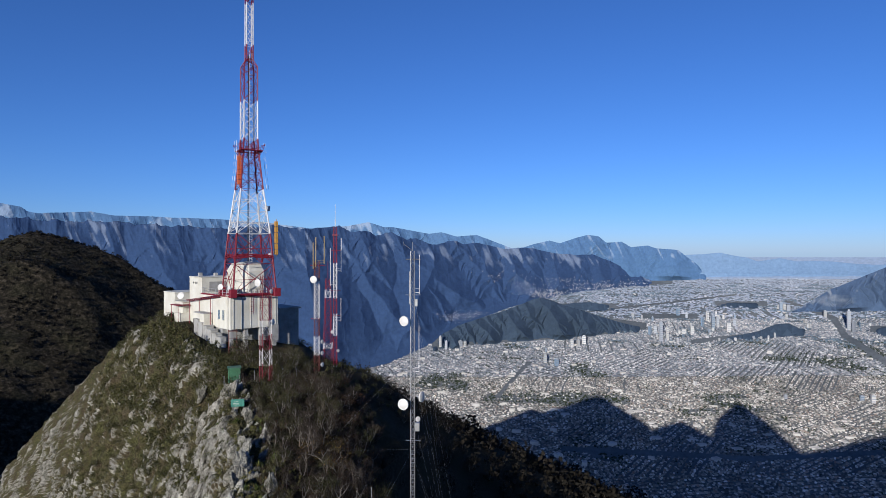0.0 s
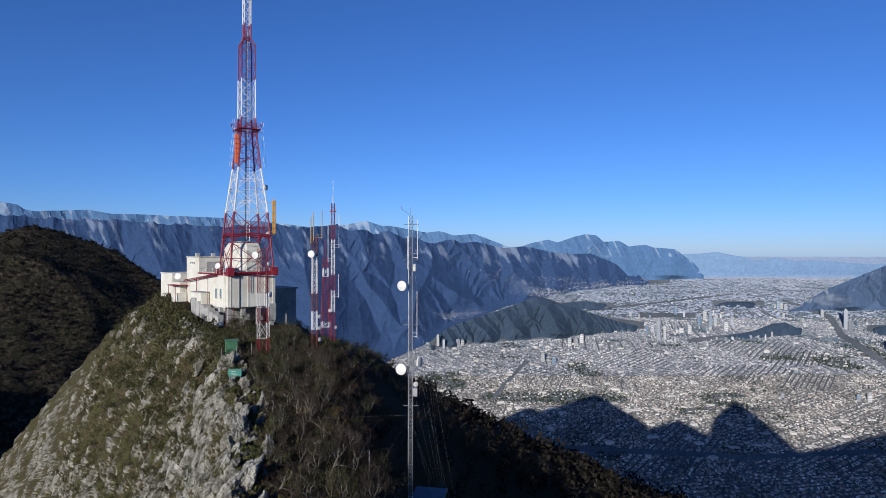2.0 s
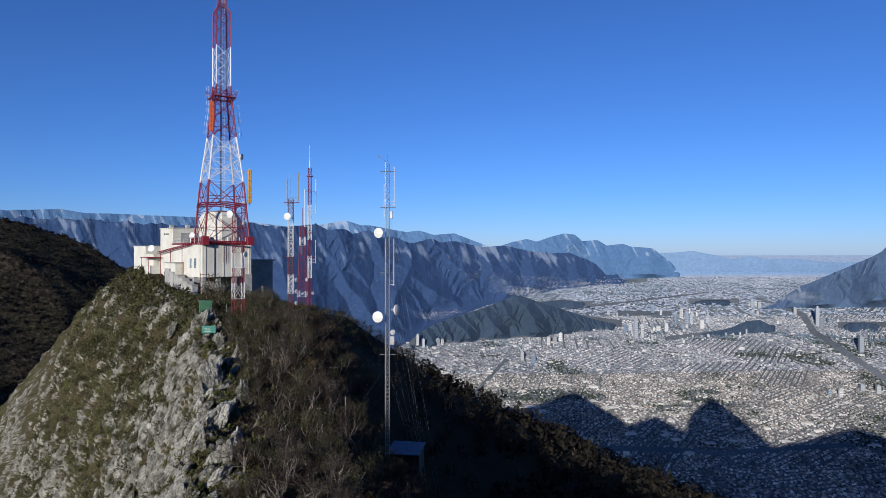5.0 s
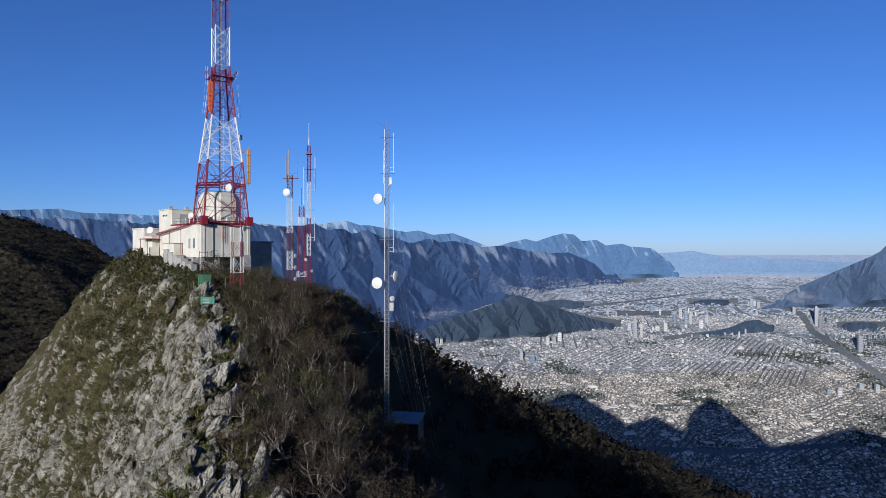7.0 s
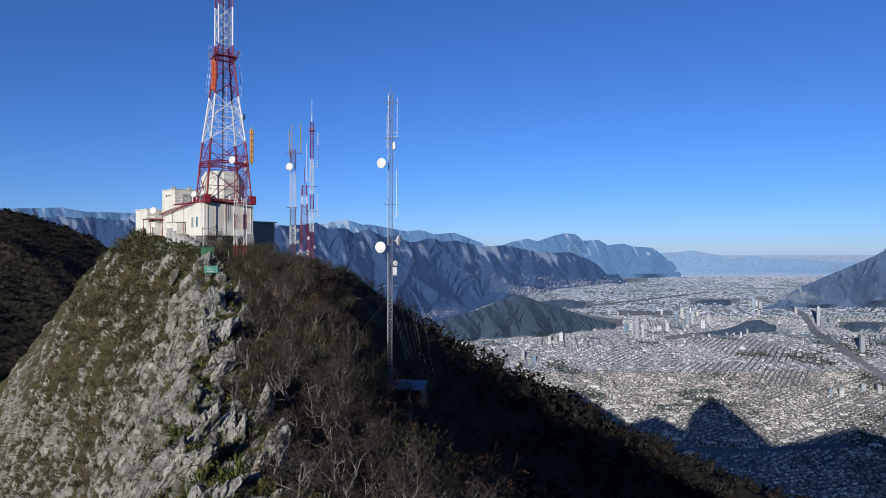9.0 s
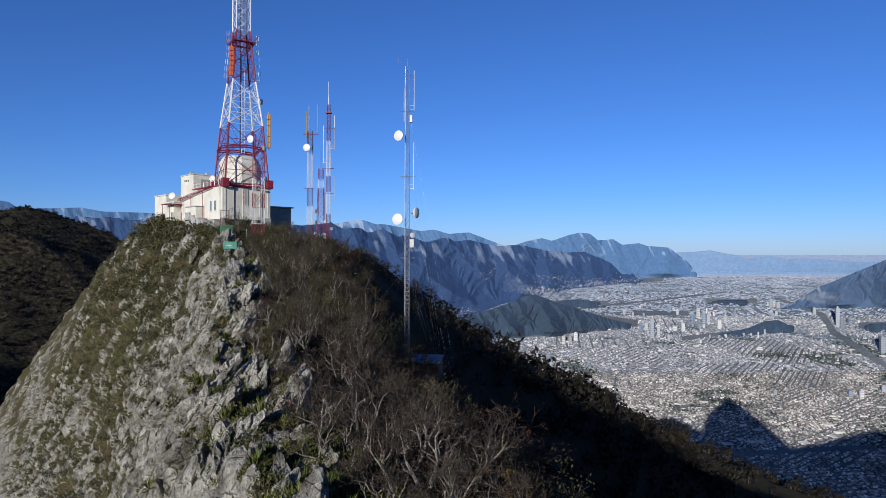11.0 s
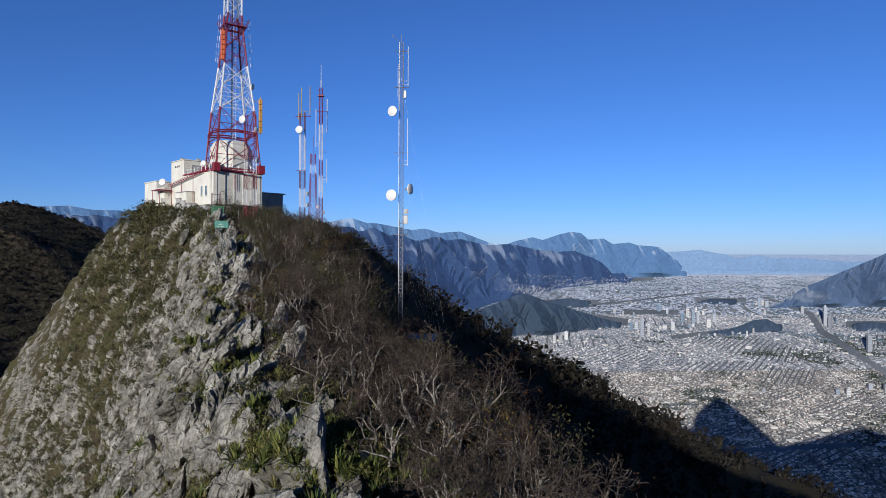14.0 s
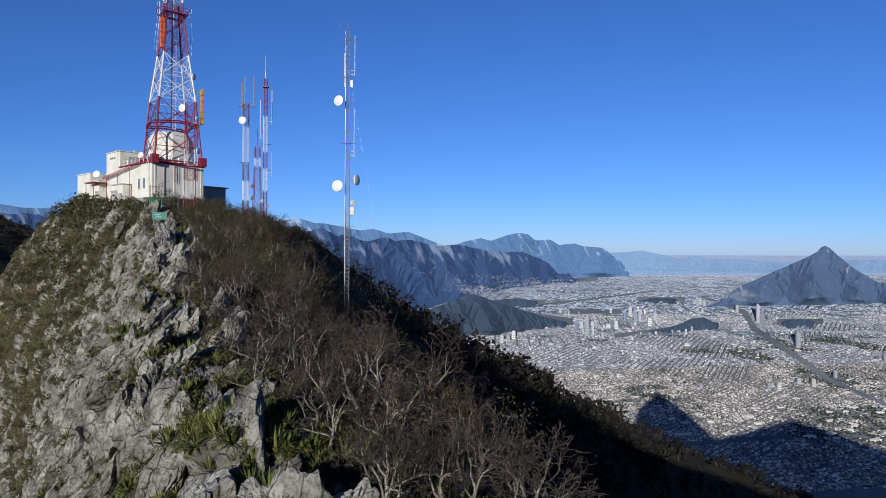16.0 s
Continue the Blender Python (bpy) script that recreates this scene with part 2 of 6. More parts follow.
def build_ridge():
    ga = spaced((-140, -20, 12, 60, 110, 170, 330), (4, 1.0, 0.2, 0.32, 0.55, 3))
    gu = spaced((-130, -60, -42, -24, -1, 7, 40, 120, 420), (3, 0.5, 0.17, 0.115, 0.14, 0.6, 1.5, 8))
    A, U = np.meshgrid(ga, gu, indexing="ij")
    eb, _ = edge(A.ravel())
    B = U.ravel() + eb
    x, y = A.ravel() * ALONG[0] + B * ACROSS[0], A.ravel() * ALONG[1] + B * ACROSS[1]
    z, u = land_height(x, y)
    P = np.stack([x, y, z], 1)
    n, m = A.shape
    G = P.reshape(n, m, 3)
    N = np.cross(np.gradient(G, axis=1), np.gradient(G, axis=0)).reshape(-1, 3)
    N /= np.linalg.norm(N, axis=1)[:, None]
    N *= np.sign(N[:, 2:3])
    rocky = np.clip((7.0 - u) / 6, 0, 1)
    # long slabs that run down the face, split by deep joints, and broken again into smaller ribs and chips
    fall, side, out = np.array((-0.33, -0.12, -0.93)), np.array((-0.42, 0.9075, 0.12)), np.array((0.85, 0.35, -0.35))
    warp = np.stack([fbm(P * 0.28, 3, s) for s in (61, 64, 67)], 1)
    q = np.stack([P @ side, (P @ fall) * 0.30, (P @ out) * 0.5], 1) + warp * (0.9, 0.5, 0.5)
    c1, c2, cr, ct = cells(q * (0.24, 0.55, 0.4), 5)
    d1, d2, dr, dt = cells(q * (0.62, 1.25, 0.8) + 0.3 * np.stack([fbm(P * 1.1, 2, s) for s in (71, 74, 77)], 1), 15)
    e1, e2, er, et = cells(P * (2.1, 2.1, 1.3) + 0.4 * np.stack([vnoise(P * 3.0, s) for s in (81, 82, 83)], 1), 25)
    big = (cr - 0.45) * 0.9 + ct * 0.9 - 0.5 * c1 ** 2 - 0.5 * np.exp(-((c2 - c1) / 0.10) ** 2)
    small = (dr - 0.5) * 0.42 + dt * 0.5 - 0.35 * d1 ** 2 - 0.36 * np.exp(-((d2 - d1) / 0.13) ** 2)
    chips = (er - 0.5) * 0.16 + et * 0.26
    calm = 0.62 + 0.2 * np.clip((-u - 3) / 6, 0, 1)
    rough = (big + small) * calm + chips * 0.8 + (ridged(P * 0.09, 3, 3) - 0.5) * 1.6 + (ridged(P * 0.8, 4, 8) - 0.45) * 0.3
    soft = fbm(P * 0.1, 3, 5) * 0.5
    P = P + N * (rough * rocky + soft * (1 - rocky))[:, None]
    f = grid_faces(n, m)
    me = mesh_from("ground", P, f, ROCK, smooth=True)
    me.materials.append(SOIL)
    hollow = 0.20 - (big / 1.8 + small * 1.1) * 0.9
    far = np.clip((A.ravel() - 84) / 22, 0, 1)
    patch = fbm(P * 0.13, 3, 45)
    hollow = np.clip(hollow + 0.30 * patch + 0.45 * far * np.clip((u + 20) / 10, 0, 1) + 0.20 * np.clip((u + 5) / 5, 0, 1), 0, 1.4)
    at = me.attributes.new("hollow", "FLOAT", "POINT")
    at.data.foreach_set("value", hollow.astype(np.float32))
    side = u[f].mean(1) + vnoise(P[f].mean(1) * 0.4, 4) * 3.0
    reach = np.interp(A.ravel()[f[:, 0]], (30, 50, 80, 100), (6.0, 3.5, 3.0, 2.0))
    me.polygons.foreach_set("material_index", (side > reach).astype(np.int32))
    ob = new("ground", me)
    tagged(ob, "steep grey limestone ridge with grassy ledges and wooded soil", "mountain ridge", kind="structure")
    tri = np.concatenate([f[:, (0, 1, 2)], f[:, (0, 2, 3)]])
    near = (np.abs(A.ravel()[tri[:, 0]] - 90) < 100) & (np.abs(U.ravel()[tri[:, 0]] - 40) < 100)
    tree = BVHTree.FromPolygons([tuple(v) for v in P.tolist()], tri[near].tolist())
    return ob, tree


def on_ground(x, y, sink=0.0):
    """The place on the ridge's surface above which the sky is, and the normal there."""
    hit, n, _, _ = GROUND_TREE.ray_cast(Vector((x, y, 200)), Vector((0, 0, -1)))
    if hit is None:
        hit, n = Vector((x, y, float(land_height(np.array([x]), np.array([y]))[0][0]))), Vector((0, 0, 1))
    return hit - Vector((0, 0, sink)), (n if n.z > 0 else -n)


def at_ab(a, u):
    """Plan place from the length along the ridge and the distance from the rock's edge."""
    b = u + float(edge(np.array([a]))[0][0])
    return a * ALONG[0] + b * ACROSS[0], a * ALONG[1] + b * ACROSS[1]


ground, GROUND_TREE = build_ridge()


# ---- distance: true-sized land, drawn in towards the viewer so that far things stay at the right bearing ----
EYE0 = np.array((0.0, 4.0, 25.0))
LENS = 1103.0
PLAIN = -1075.0


def draw_in(p):
    """Brings a far point nearer along its line of sight."""
    v = p - EYE0
    d = np.linalg.norm(v, axis=1)[:, None]
    return EYE0 + v * (4900.0 / (d + 2000.0))


def bearing(c, far):
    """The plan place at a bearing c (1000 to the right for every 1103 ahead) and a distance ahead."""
    return (c - 784) / LENS * far


def layer(name, cols, far0, far1, height, material, nc=500, nf=120, smooth=True):
    """A sheet of land between two distances ahead, with a height function of column and distance."""
    cs = np.linspace(cols[0], cols[1], nc)
    ts = np.linspace(0, 1, nf)
    C, T = np.meshgrid(cs, ts, indexing="ij")
    lo, hi = far0(cs)[:, None], far1(cs)[:, None]
    F = lo * (hi / lo) ** T
    X = bearing(C, F)
    got = height(C.ravel(), F.ravel(), T.ravel(), X.ravel())
    Z, push, rock = got if isinstance(got, tuple) else (got, 0.0 * X.ravel(), 0.0 * X.ravel())
    P = draw_in(np.stack([X.ravel(), F.ravel() + 4, Z], 1))
    v = P - EYE0
    P = P - v / np.linalg.norm(v, axis=1)[:, None] * push[:, None]
    me = mesh_from(name, P, grid_faces(nc, nf), material, smooth)
    me.attributes.new("rock", "FLOAT", "POINT").data.foreach_set("value", rock.astype(np.float32))
    return new(name, me)


# Far land: rgb and rock colours already include the blue distance haze.
def hazed_far_land(name, rgb, rock):
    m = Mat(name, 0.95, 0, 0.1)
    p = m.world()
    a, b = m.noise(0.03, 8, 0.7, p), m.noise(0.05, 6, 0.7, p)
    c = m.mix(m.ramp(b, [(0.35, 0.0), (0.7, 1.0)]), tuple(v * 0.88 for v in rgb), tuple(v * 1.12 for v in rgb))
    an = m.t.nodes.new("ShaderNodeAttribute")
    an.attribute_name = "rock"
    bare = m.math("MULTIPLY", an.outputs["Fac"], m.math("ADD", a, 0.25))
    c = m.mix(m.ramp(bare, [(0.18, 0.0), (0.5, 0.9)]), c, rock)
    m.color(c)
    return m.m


# Valley floor: its grey-blue tint takes the place of haze over the city.
def hazed_city_ground(name):
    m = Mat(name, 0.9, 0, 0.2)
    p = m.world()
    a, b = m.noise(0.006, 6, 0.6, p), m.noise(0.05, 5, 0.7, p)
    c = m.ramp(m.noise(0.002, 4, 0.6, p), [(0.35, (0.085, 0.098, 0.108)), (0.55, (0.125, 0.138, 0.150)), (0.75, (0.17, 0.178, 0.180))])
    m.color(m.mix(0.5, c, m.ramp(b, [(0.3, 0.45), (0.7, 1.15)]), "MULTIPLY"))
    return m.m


CITY_GROUND = hazed_city_ground("hazed_city_ground")
# Haze is painted into these scrub and rock colours, bluer for farther land.
RANGE = hazed_far_land("hazed_mountain_scrub", (0.034, 0.061, 0.135), (0.15, 0.19, 0.275))
HILL = hazed_far_land("hazed_hill_scrub", (0.046, 0.068, 0.102), (0.07, 0.08, 0.08))
PEAK = hazed_far_land("hazed_peak_scrub", (0.072, 0.108, 0.18), (0.24, 0.27, 0.31))
FAR_RANGE = hazed_far_land("hazed_far_mountain", (0.088, 0.160, 0.29), (0.25, 0.32, 0.43))
FAR_HILLS = hazed_far_land("hazed_far_hills", (0.165, 0.25, 0.38), (0.24, 0.30, 0.38))

flat = lambda v: (lambda c: np.full(np.shape(c), float(v)))
table = lambda xs, ys: (lambda c: np.interp(c, xs, ys))


def crest_height(c, far, marks, rows):
    """Height of a crest that shows at a level (441 is eye level) at each column."""
    return 25 - far * (np.interp(c, marks, rows) - 441) / LENS


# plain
# Pale blue of this plain is horizon haze put into its colour.
hazed_far_plain = layer("backdrop_plain", (-1500, 2600), flat(23500), flat(95000),
                  lambda c, f, t, x: np.full_like(f, PLAIN), hazed_far_land("hazed_far_plain", (0.30, 0.37, 0.48), (0.32, 0.35, 0.40)), 120, 40)
tagged(hazed_far_plain, "hazy far plain under the horizon", "plain", kind="structure")
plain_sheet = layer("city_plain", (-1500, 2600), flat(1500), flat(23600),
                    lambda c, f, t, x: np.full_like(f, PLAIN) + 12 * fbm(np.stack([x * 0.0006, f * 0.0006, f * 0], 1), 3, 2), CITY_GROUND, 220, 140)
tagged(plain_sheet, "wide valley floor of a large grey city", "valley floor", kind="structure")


def spurs(cs, level, crest, base, seed, share, lean, steep, ridges=()):
    """Relief of a mountain side: spurs that run down from the crest, side spurs that branch off them, V-shaped gullies between."""
    g = rng(seed)
    relief = np.zeros_like(level)

    def ridge(p, q, slope):
        reach = max(p[2], q[2]) / slope
        i, j = np.searchsorted(cs, (min(p[0], q[0]) - reach, max(p[0], q[0]) + reach))
        if j - i < 1:
            return
        dc, dl = q[0] - p[0], q[1] - p[1]
        c, l = cs[i:j, None] - p[0], level[i:j] - p[1]
        t = np.clip((c * dc + l * dl) / (dc * dc + dl * dl + 1e-6), 0, 1)
        relief[i:j] = np.maximum(relief[i:j], p[2] + (q[2] - p[2]) * t - slope * np.hypot(c - t * dc, l - t * dl))

    c, k = cs[0] - 30.0, 0
    while c < cs[-1] + 30:
        top, foot = float(np.interp(c, cs, crest)), float(np.interp(c, cs, base))
        high = max(foot - top, 8.0)
        gap = (share * high + 4) * g.uniform(0.7, 1.35)
        big = k % 3 == 0
        length = g.uniform(0.85, 1.0) if big else g.uniform(0.3, 0.7)
        p = (c, top - 1, gap * 0.22)
        way = lean + g.normal(0, 0.18)
        n = 7
        for i in range(1, n + 1):
            t = i / n
            size = gap * float(np.interp(t, (0, 0.3, 0.6, 0.85, 1), (0.22, 0.6, 0.85, 0.6, 0.0))) * (1.5 if big else 0.8)
            q = (p[0] + (way + g.normal(0, 0.3)) * high * length / n, top + high * length * t, size)
            ridge(p, q, steep * g.uniform(0.85, 1.1))
            if i < n:
                for side in (-1, 1):
                    if g.random() < 0.75:
                        span = g.uniform(0.5, 1.1) * gap
                        mid = (q[0] + side * span * 0.55, q[1] + span * g.uniform(0.3, 0.8), size * 0.62)
                        ridge(q, mid, steep * 1.15)
                        ridge(mid, (mid[0] + side * span * 0.35, mid[1] + span * g.uniform(0.5, 1.0), size * 0.1), steep * 1.15)
            p = q
        c += gap
        k += 1
    for line in ridges:
        for p, q in zip(line[:-1], line[1:]):
            ridge(p, q, steep)
    return relief


def range_sheet(name, cols, marks, levels, foot, crest, back, material, seed, rough=1.0, spur=(0.2, 0.3, 1.1, 1.0), crags=1.0, nc=700, nf=110, quarry=None, ridges=()):
    """A mountain chain. spur: spacing of its spurs as a share of the height, how they lean, how steep their sides are, and how deep."""
    foot_f, crest_f = table(*foot), table(*crest)

    def height(c, f, t, x):
        lo, hi = foot_f(c), crest_f(c)
        top = crest_height(c, hi, marks, levels) - PLAIN
        s = (f - lo) / (hi - lo)
        k = np.clip(s, -0.2, 1)
        up = np.where(s < 1, k * 0.55 + np.sign(k) * np.abs(k) ** 2.6 * 0.45, 1 - (s - 1) * back)
        k = np.clip(k, 0, 1)
        z0 = c * 0
        level = 441 - LENS * (PLAIN + top * up - 25) / f
        cs = np.linspace(cols[0], cols[1], nc)
        wob = 5.0 * fbm(np.stack([c / 28.0, level / 28.0, z0], 1), 3, seed + 1)
        top_level, low_level = np.interp(cs, marks, levels), 441 - LENS * (PLAIN - 25) / foot_f(cs)
        size = np.interp(c, cs, np.clip((low_level - top_level) / 120.0, 0.12, 1.2))
        relief = spurs(cs, (level + wob * size).reshape(nc, nf), top_level, low_level, seed, *spur[:3], ridges).ravel()
        flute = ridged(np.stack([(c - spur[1] * level + 0.5 * wob) / 17.0, level / 60.0, z0], 1), 3, seed + 7) - 0.5
        fold = ridged(np.stack([(c + wob) / 26.0, (level - 0.3 * c) / 30.0, z0], 1), 3, seed + 9, 0.42) - 0.42
        body = np.clip(k * 5, 0, 1)
        high = np.clip((k - 0.66) * 5, 0, 1)
        per = (4900.0 * hi / (hi + 2000.0)) / LENS
        push = per * spur[3] * np.interp(c, (150, 560), (0.45, 1.0)) * (relief * body + size * body * fold * 4.5 + crags * np.minimum(size, 0.55) * high * flute * 15.0)
        jag = (0.6 * fbm(np.stack([c / 12.0, z0, z0], 1), 1, seed + 3) + 1.9 * (ridged(np.stack([c / 19.0, z0, z0], 1), 3, seed + 13) - 0.6)) * np.clip(k - 0.86, 0, 0.14) * 7.0
        z = PLAIN - 30 + (top + 30) * up + top * 0.013 * rough * jag
        streak = vnoise(np.stack([(c - 0.5 * level) / 7.0, level / 22.0, z0], 1), seed + 8) + 0.6 * vnoise(np.stack([c / 50.0, k * 2, z0], 1), seed + 18)
        rock = crags * np.clip((k - 0.58) * 3.2, 0, 1) * np.clip(flute * 2.0 + 0.75 * streak + 0.15, 0, 1)
        if quarry:
            pit = np.exp(-(((c - quarry[0]) / quarry[1]) ** 2 + ((level - quarry[2]) / quarry[3]) ** 2) ** 2)
            rock = np.maximum(rock, pit * (0.45 + 0.12 * vnoise(np.stack([c / 12.0, level / 4.0, z0], 1), seed + 20)))
        return z, push, rock

    lo = lambda c: foot_f(c) * 0.97
    hi = lambda c: crest_f(c) + (crest_f(c) - foot_f(c)) * 0.5
    return layer(name, cols, lo, hi, height, material, nc, nf, False)


FOOT = ((-700, 500, 600, 690, 740, 770, 860, 950, 1000, 1050, 1100, 1185), (4300, 4700, 5200, 6000, 6700, 7300, 10000, 13400, 15300, 17000, 18400, 19500))
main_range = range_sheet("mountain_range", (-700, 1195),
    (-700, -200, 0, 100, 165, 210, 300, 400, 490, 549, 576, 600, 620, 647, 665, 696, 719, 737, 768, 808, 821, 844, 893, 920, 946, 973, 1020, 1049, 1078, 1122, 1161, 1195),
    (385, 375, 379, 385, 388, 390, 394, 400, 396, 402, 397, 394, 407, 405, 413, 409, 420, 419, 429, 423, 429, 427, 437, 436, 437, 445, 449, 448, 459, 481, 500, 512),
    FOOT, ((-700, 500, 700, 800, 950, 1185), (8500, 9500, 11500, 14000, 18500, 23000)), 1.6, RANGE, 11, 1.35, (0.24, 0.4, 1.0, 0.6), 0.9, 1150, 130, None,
    (((470, 398, 10), (430, 412, 26), (393, 427, 38), (350, 452, 42), (305, 474, 38), (255, 494, 30), (215, 512, 10)),
     ((165, 388, 8), (182, 410, 20), (205, 440, 26), (230, 470, 22)),
     ((700, 430, 10), (730, 460, 30), (775, 492, 42), (812, 512, 34), (850, 536, 10)),
     ((610, 430, 12), (640, 470, 36), (655, 505, 46), (690, 545, 44), (725, 585, 20))))
tagged(main_range, "long haze-blue mountain range with bare rock crest", "mountain range", kind="structure")
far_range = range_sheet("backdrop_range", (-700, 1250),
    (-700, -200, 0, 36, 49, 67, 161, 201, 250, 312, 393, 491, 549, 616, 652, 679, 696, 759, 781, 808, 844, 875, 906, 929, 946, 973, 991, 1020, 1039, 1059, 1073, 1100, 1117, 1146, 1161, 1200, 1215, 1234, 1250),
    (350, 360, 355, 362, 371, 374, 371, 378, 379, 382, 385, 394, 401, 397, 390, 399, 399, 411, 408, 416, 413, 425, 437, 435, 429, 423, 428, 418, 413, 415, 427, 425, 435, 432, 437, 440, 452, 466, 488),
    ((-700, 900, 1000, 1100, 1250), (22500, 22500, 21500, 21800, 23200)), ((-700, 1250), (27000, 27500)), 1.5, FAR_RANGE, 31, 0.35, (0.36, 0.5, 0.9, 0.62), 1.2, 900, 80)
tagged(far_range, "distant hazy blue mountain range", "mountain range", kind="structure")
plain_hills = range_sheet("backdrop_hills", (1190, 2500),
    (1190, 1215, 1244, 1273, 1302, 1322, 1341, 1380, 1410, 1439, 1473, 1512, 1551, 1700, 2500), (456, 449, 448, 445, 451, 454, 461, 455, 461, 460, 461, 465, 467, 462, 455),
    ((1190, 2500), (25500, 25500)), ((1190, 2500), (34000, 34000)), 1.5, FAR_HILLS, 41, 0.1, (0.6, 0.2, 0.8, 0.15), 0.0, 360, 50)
tagged(plain_hills, "faint haze-blue hills on the horizon", "hills", kind="structure")
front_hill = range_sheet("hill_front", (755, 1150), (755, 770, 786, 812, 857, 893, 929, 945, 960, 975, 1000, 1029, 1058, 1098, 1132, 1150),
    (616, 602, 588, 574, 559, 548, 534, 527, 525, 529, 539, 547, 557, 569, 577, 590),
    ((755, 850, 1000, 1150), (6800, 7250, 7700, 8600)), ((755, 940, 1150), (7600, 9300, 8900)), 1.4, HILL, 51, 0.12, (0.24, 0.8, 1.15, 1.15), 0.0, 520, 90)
tagged(front_hill, "olive scrub-covered hill with parallel gullies, blued by haze", "hill", kind="structure")
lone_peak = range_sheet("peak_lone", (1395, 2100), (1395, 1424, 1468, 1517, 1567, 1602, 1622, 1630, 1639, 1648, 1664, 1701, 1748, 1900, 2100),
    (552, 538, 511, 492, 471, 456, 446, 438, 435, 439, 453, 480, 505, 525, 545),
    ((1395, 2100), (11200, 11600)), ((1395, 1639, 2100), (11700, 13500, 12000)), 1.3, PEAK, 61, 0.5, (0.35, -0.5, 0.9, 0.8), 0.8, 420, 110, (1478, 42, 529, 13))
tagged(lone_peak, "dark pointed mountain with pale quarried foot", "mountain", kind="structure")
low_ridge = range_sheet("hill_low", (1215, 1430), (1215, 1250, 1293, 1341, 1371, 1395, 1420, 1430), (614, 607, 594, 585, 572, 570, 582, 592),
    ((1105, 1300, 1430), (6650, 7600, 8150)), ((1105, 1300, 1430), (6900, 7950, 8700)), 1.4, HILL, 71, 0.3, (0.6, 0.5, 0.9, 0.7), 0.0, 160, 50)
tagged(low_ridge, "low dark scrub ridge inside the city", "hill", kind="structure")
for cols, marks, levels, near, seed in (((985, 1096), (985, 1015, 1045, 1070, 1096), (541, 534, 533, 537, 547), 11400, 81), ((1262, 1362), (1262, 1290, 1325, 1362), (541, 535, 536, 542), 11900, 82), ((1535, 1640), (1535, 1560, 1590, 1640), (590, 579, 576, 588), 8050, 83), ((1130, 1238), (1130, 1165, 1205, 1238), (568, 562, 562, 567), 9600, 84)):
    mound = range_sheet("hill_wooded_%d" % (seed - 80), cols, marks, levels, (cols, (near, near)), (cols, (near * 1.08, near * 1.08)), 1.4, HILL, seed, 0.4, (0.7, 0.3, 0.8, 0.6), 0.0, 110, 36)
    tagged(mound, "low wooded hill rising between city districts", "hill", kind="structure")


# ---- the rest of the mountain: a side summit and the slopes behind the viewer ----
LIGHT_X, LIGHT_Y = math.sin(radians(22.5)), math.cos(radians(22.5))


def back_mountain():
    lat = np.linspace(-1700, 1700, 341)
    al = np.linspace(-900, -75, 84)
    S, T = np.meshgrid(lat, al, indexing="ij")
    ridge = np.interp(S, (-1700, -1364, -1189, -950, -749, -499, -339, -230, -205, -180, 28, 52, 74, 126, 169, 250, 411, 548, 753, 874, 1100, 1700),
                      (-230, -156, -89, -13, 54, 75, 70, 60, 30, -30, -30, 90, 147, 198, 238, 182, 25, 72, 144, 109, 20, -200))
    drop = np.abs(T + 250)
    Z = ridge - drop * 0.75 + np.clip(drop / 60, 0, 1) * 18 * fbm(np.stack([S.ravel() / 90, T.ravel() / 90, S.ravel() * 0], 1), 4, 5).reshape(S.shape)
    P = np.stack([S * LIGHT_Y + T * LIGHT_X, -S * LIGHT_X + T * LIGHT_Y + 4, Z], -1).reshape(-1, 3)
    ob = new("mountain_behind", mesh_from("mountain_behind", P, grid_faces(*S.shape), SOIL, True))
    return tagged(ob, "wooded side summits of the same mountain", "mountain", kind="structure")


back_mountain()


def hill_floor():
    m = Mat("scrubby_hill_floor", 0.95, 0, 0.1)
    p = m.world()
    a, b = m.noise(0.03, 5, 0.6, p), m.noise(0.35, 6, 0.75, p)
    c = m.ramp(b, [(0.38, (0.007, 0.0065, 0.005)), (0.52, (0.029, 0.025, 0.016)), (0.64, (0.085, 0.069, 0.046))])
    c = m.mix(m.ramp(a, [(0.5, 0.0), (0.7, 0.6)]), c, m.ramp(b, [(0.4, (0.012, 0.014, 0.006)), (0.65, (0.05, 0.05, 0.022))]))
    m.color(c).bump(b, 1.0, 2.0)
    return m.m


HILL_FLOOR = hill_floor()


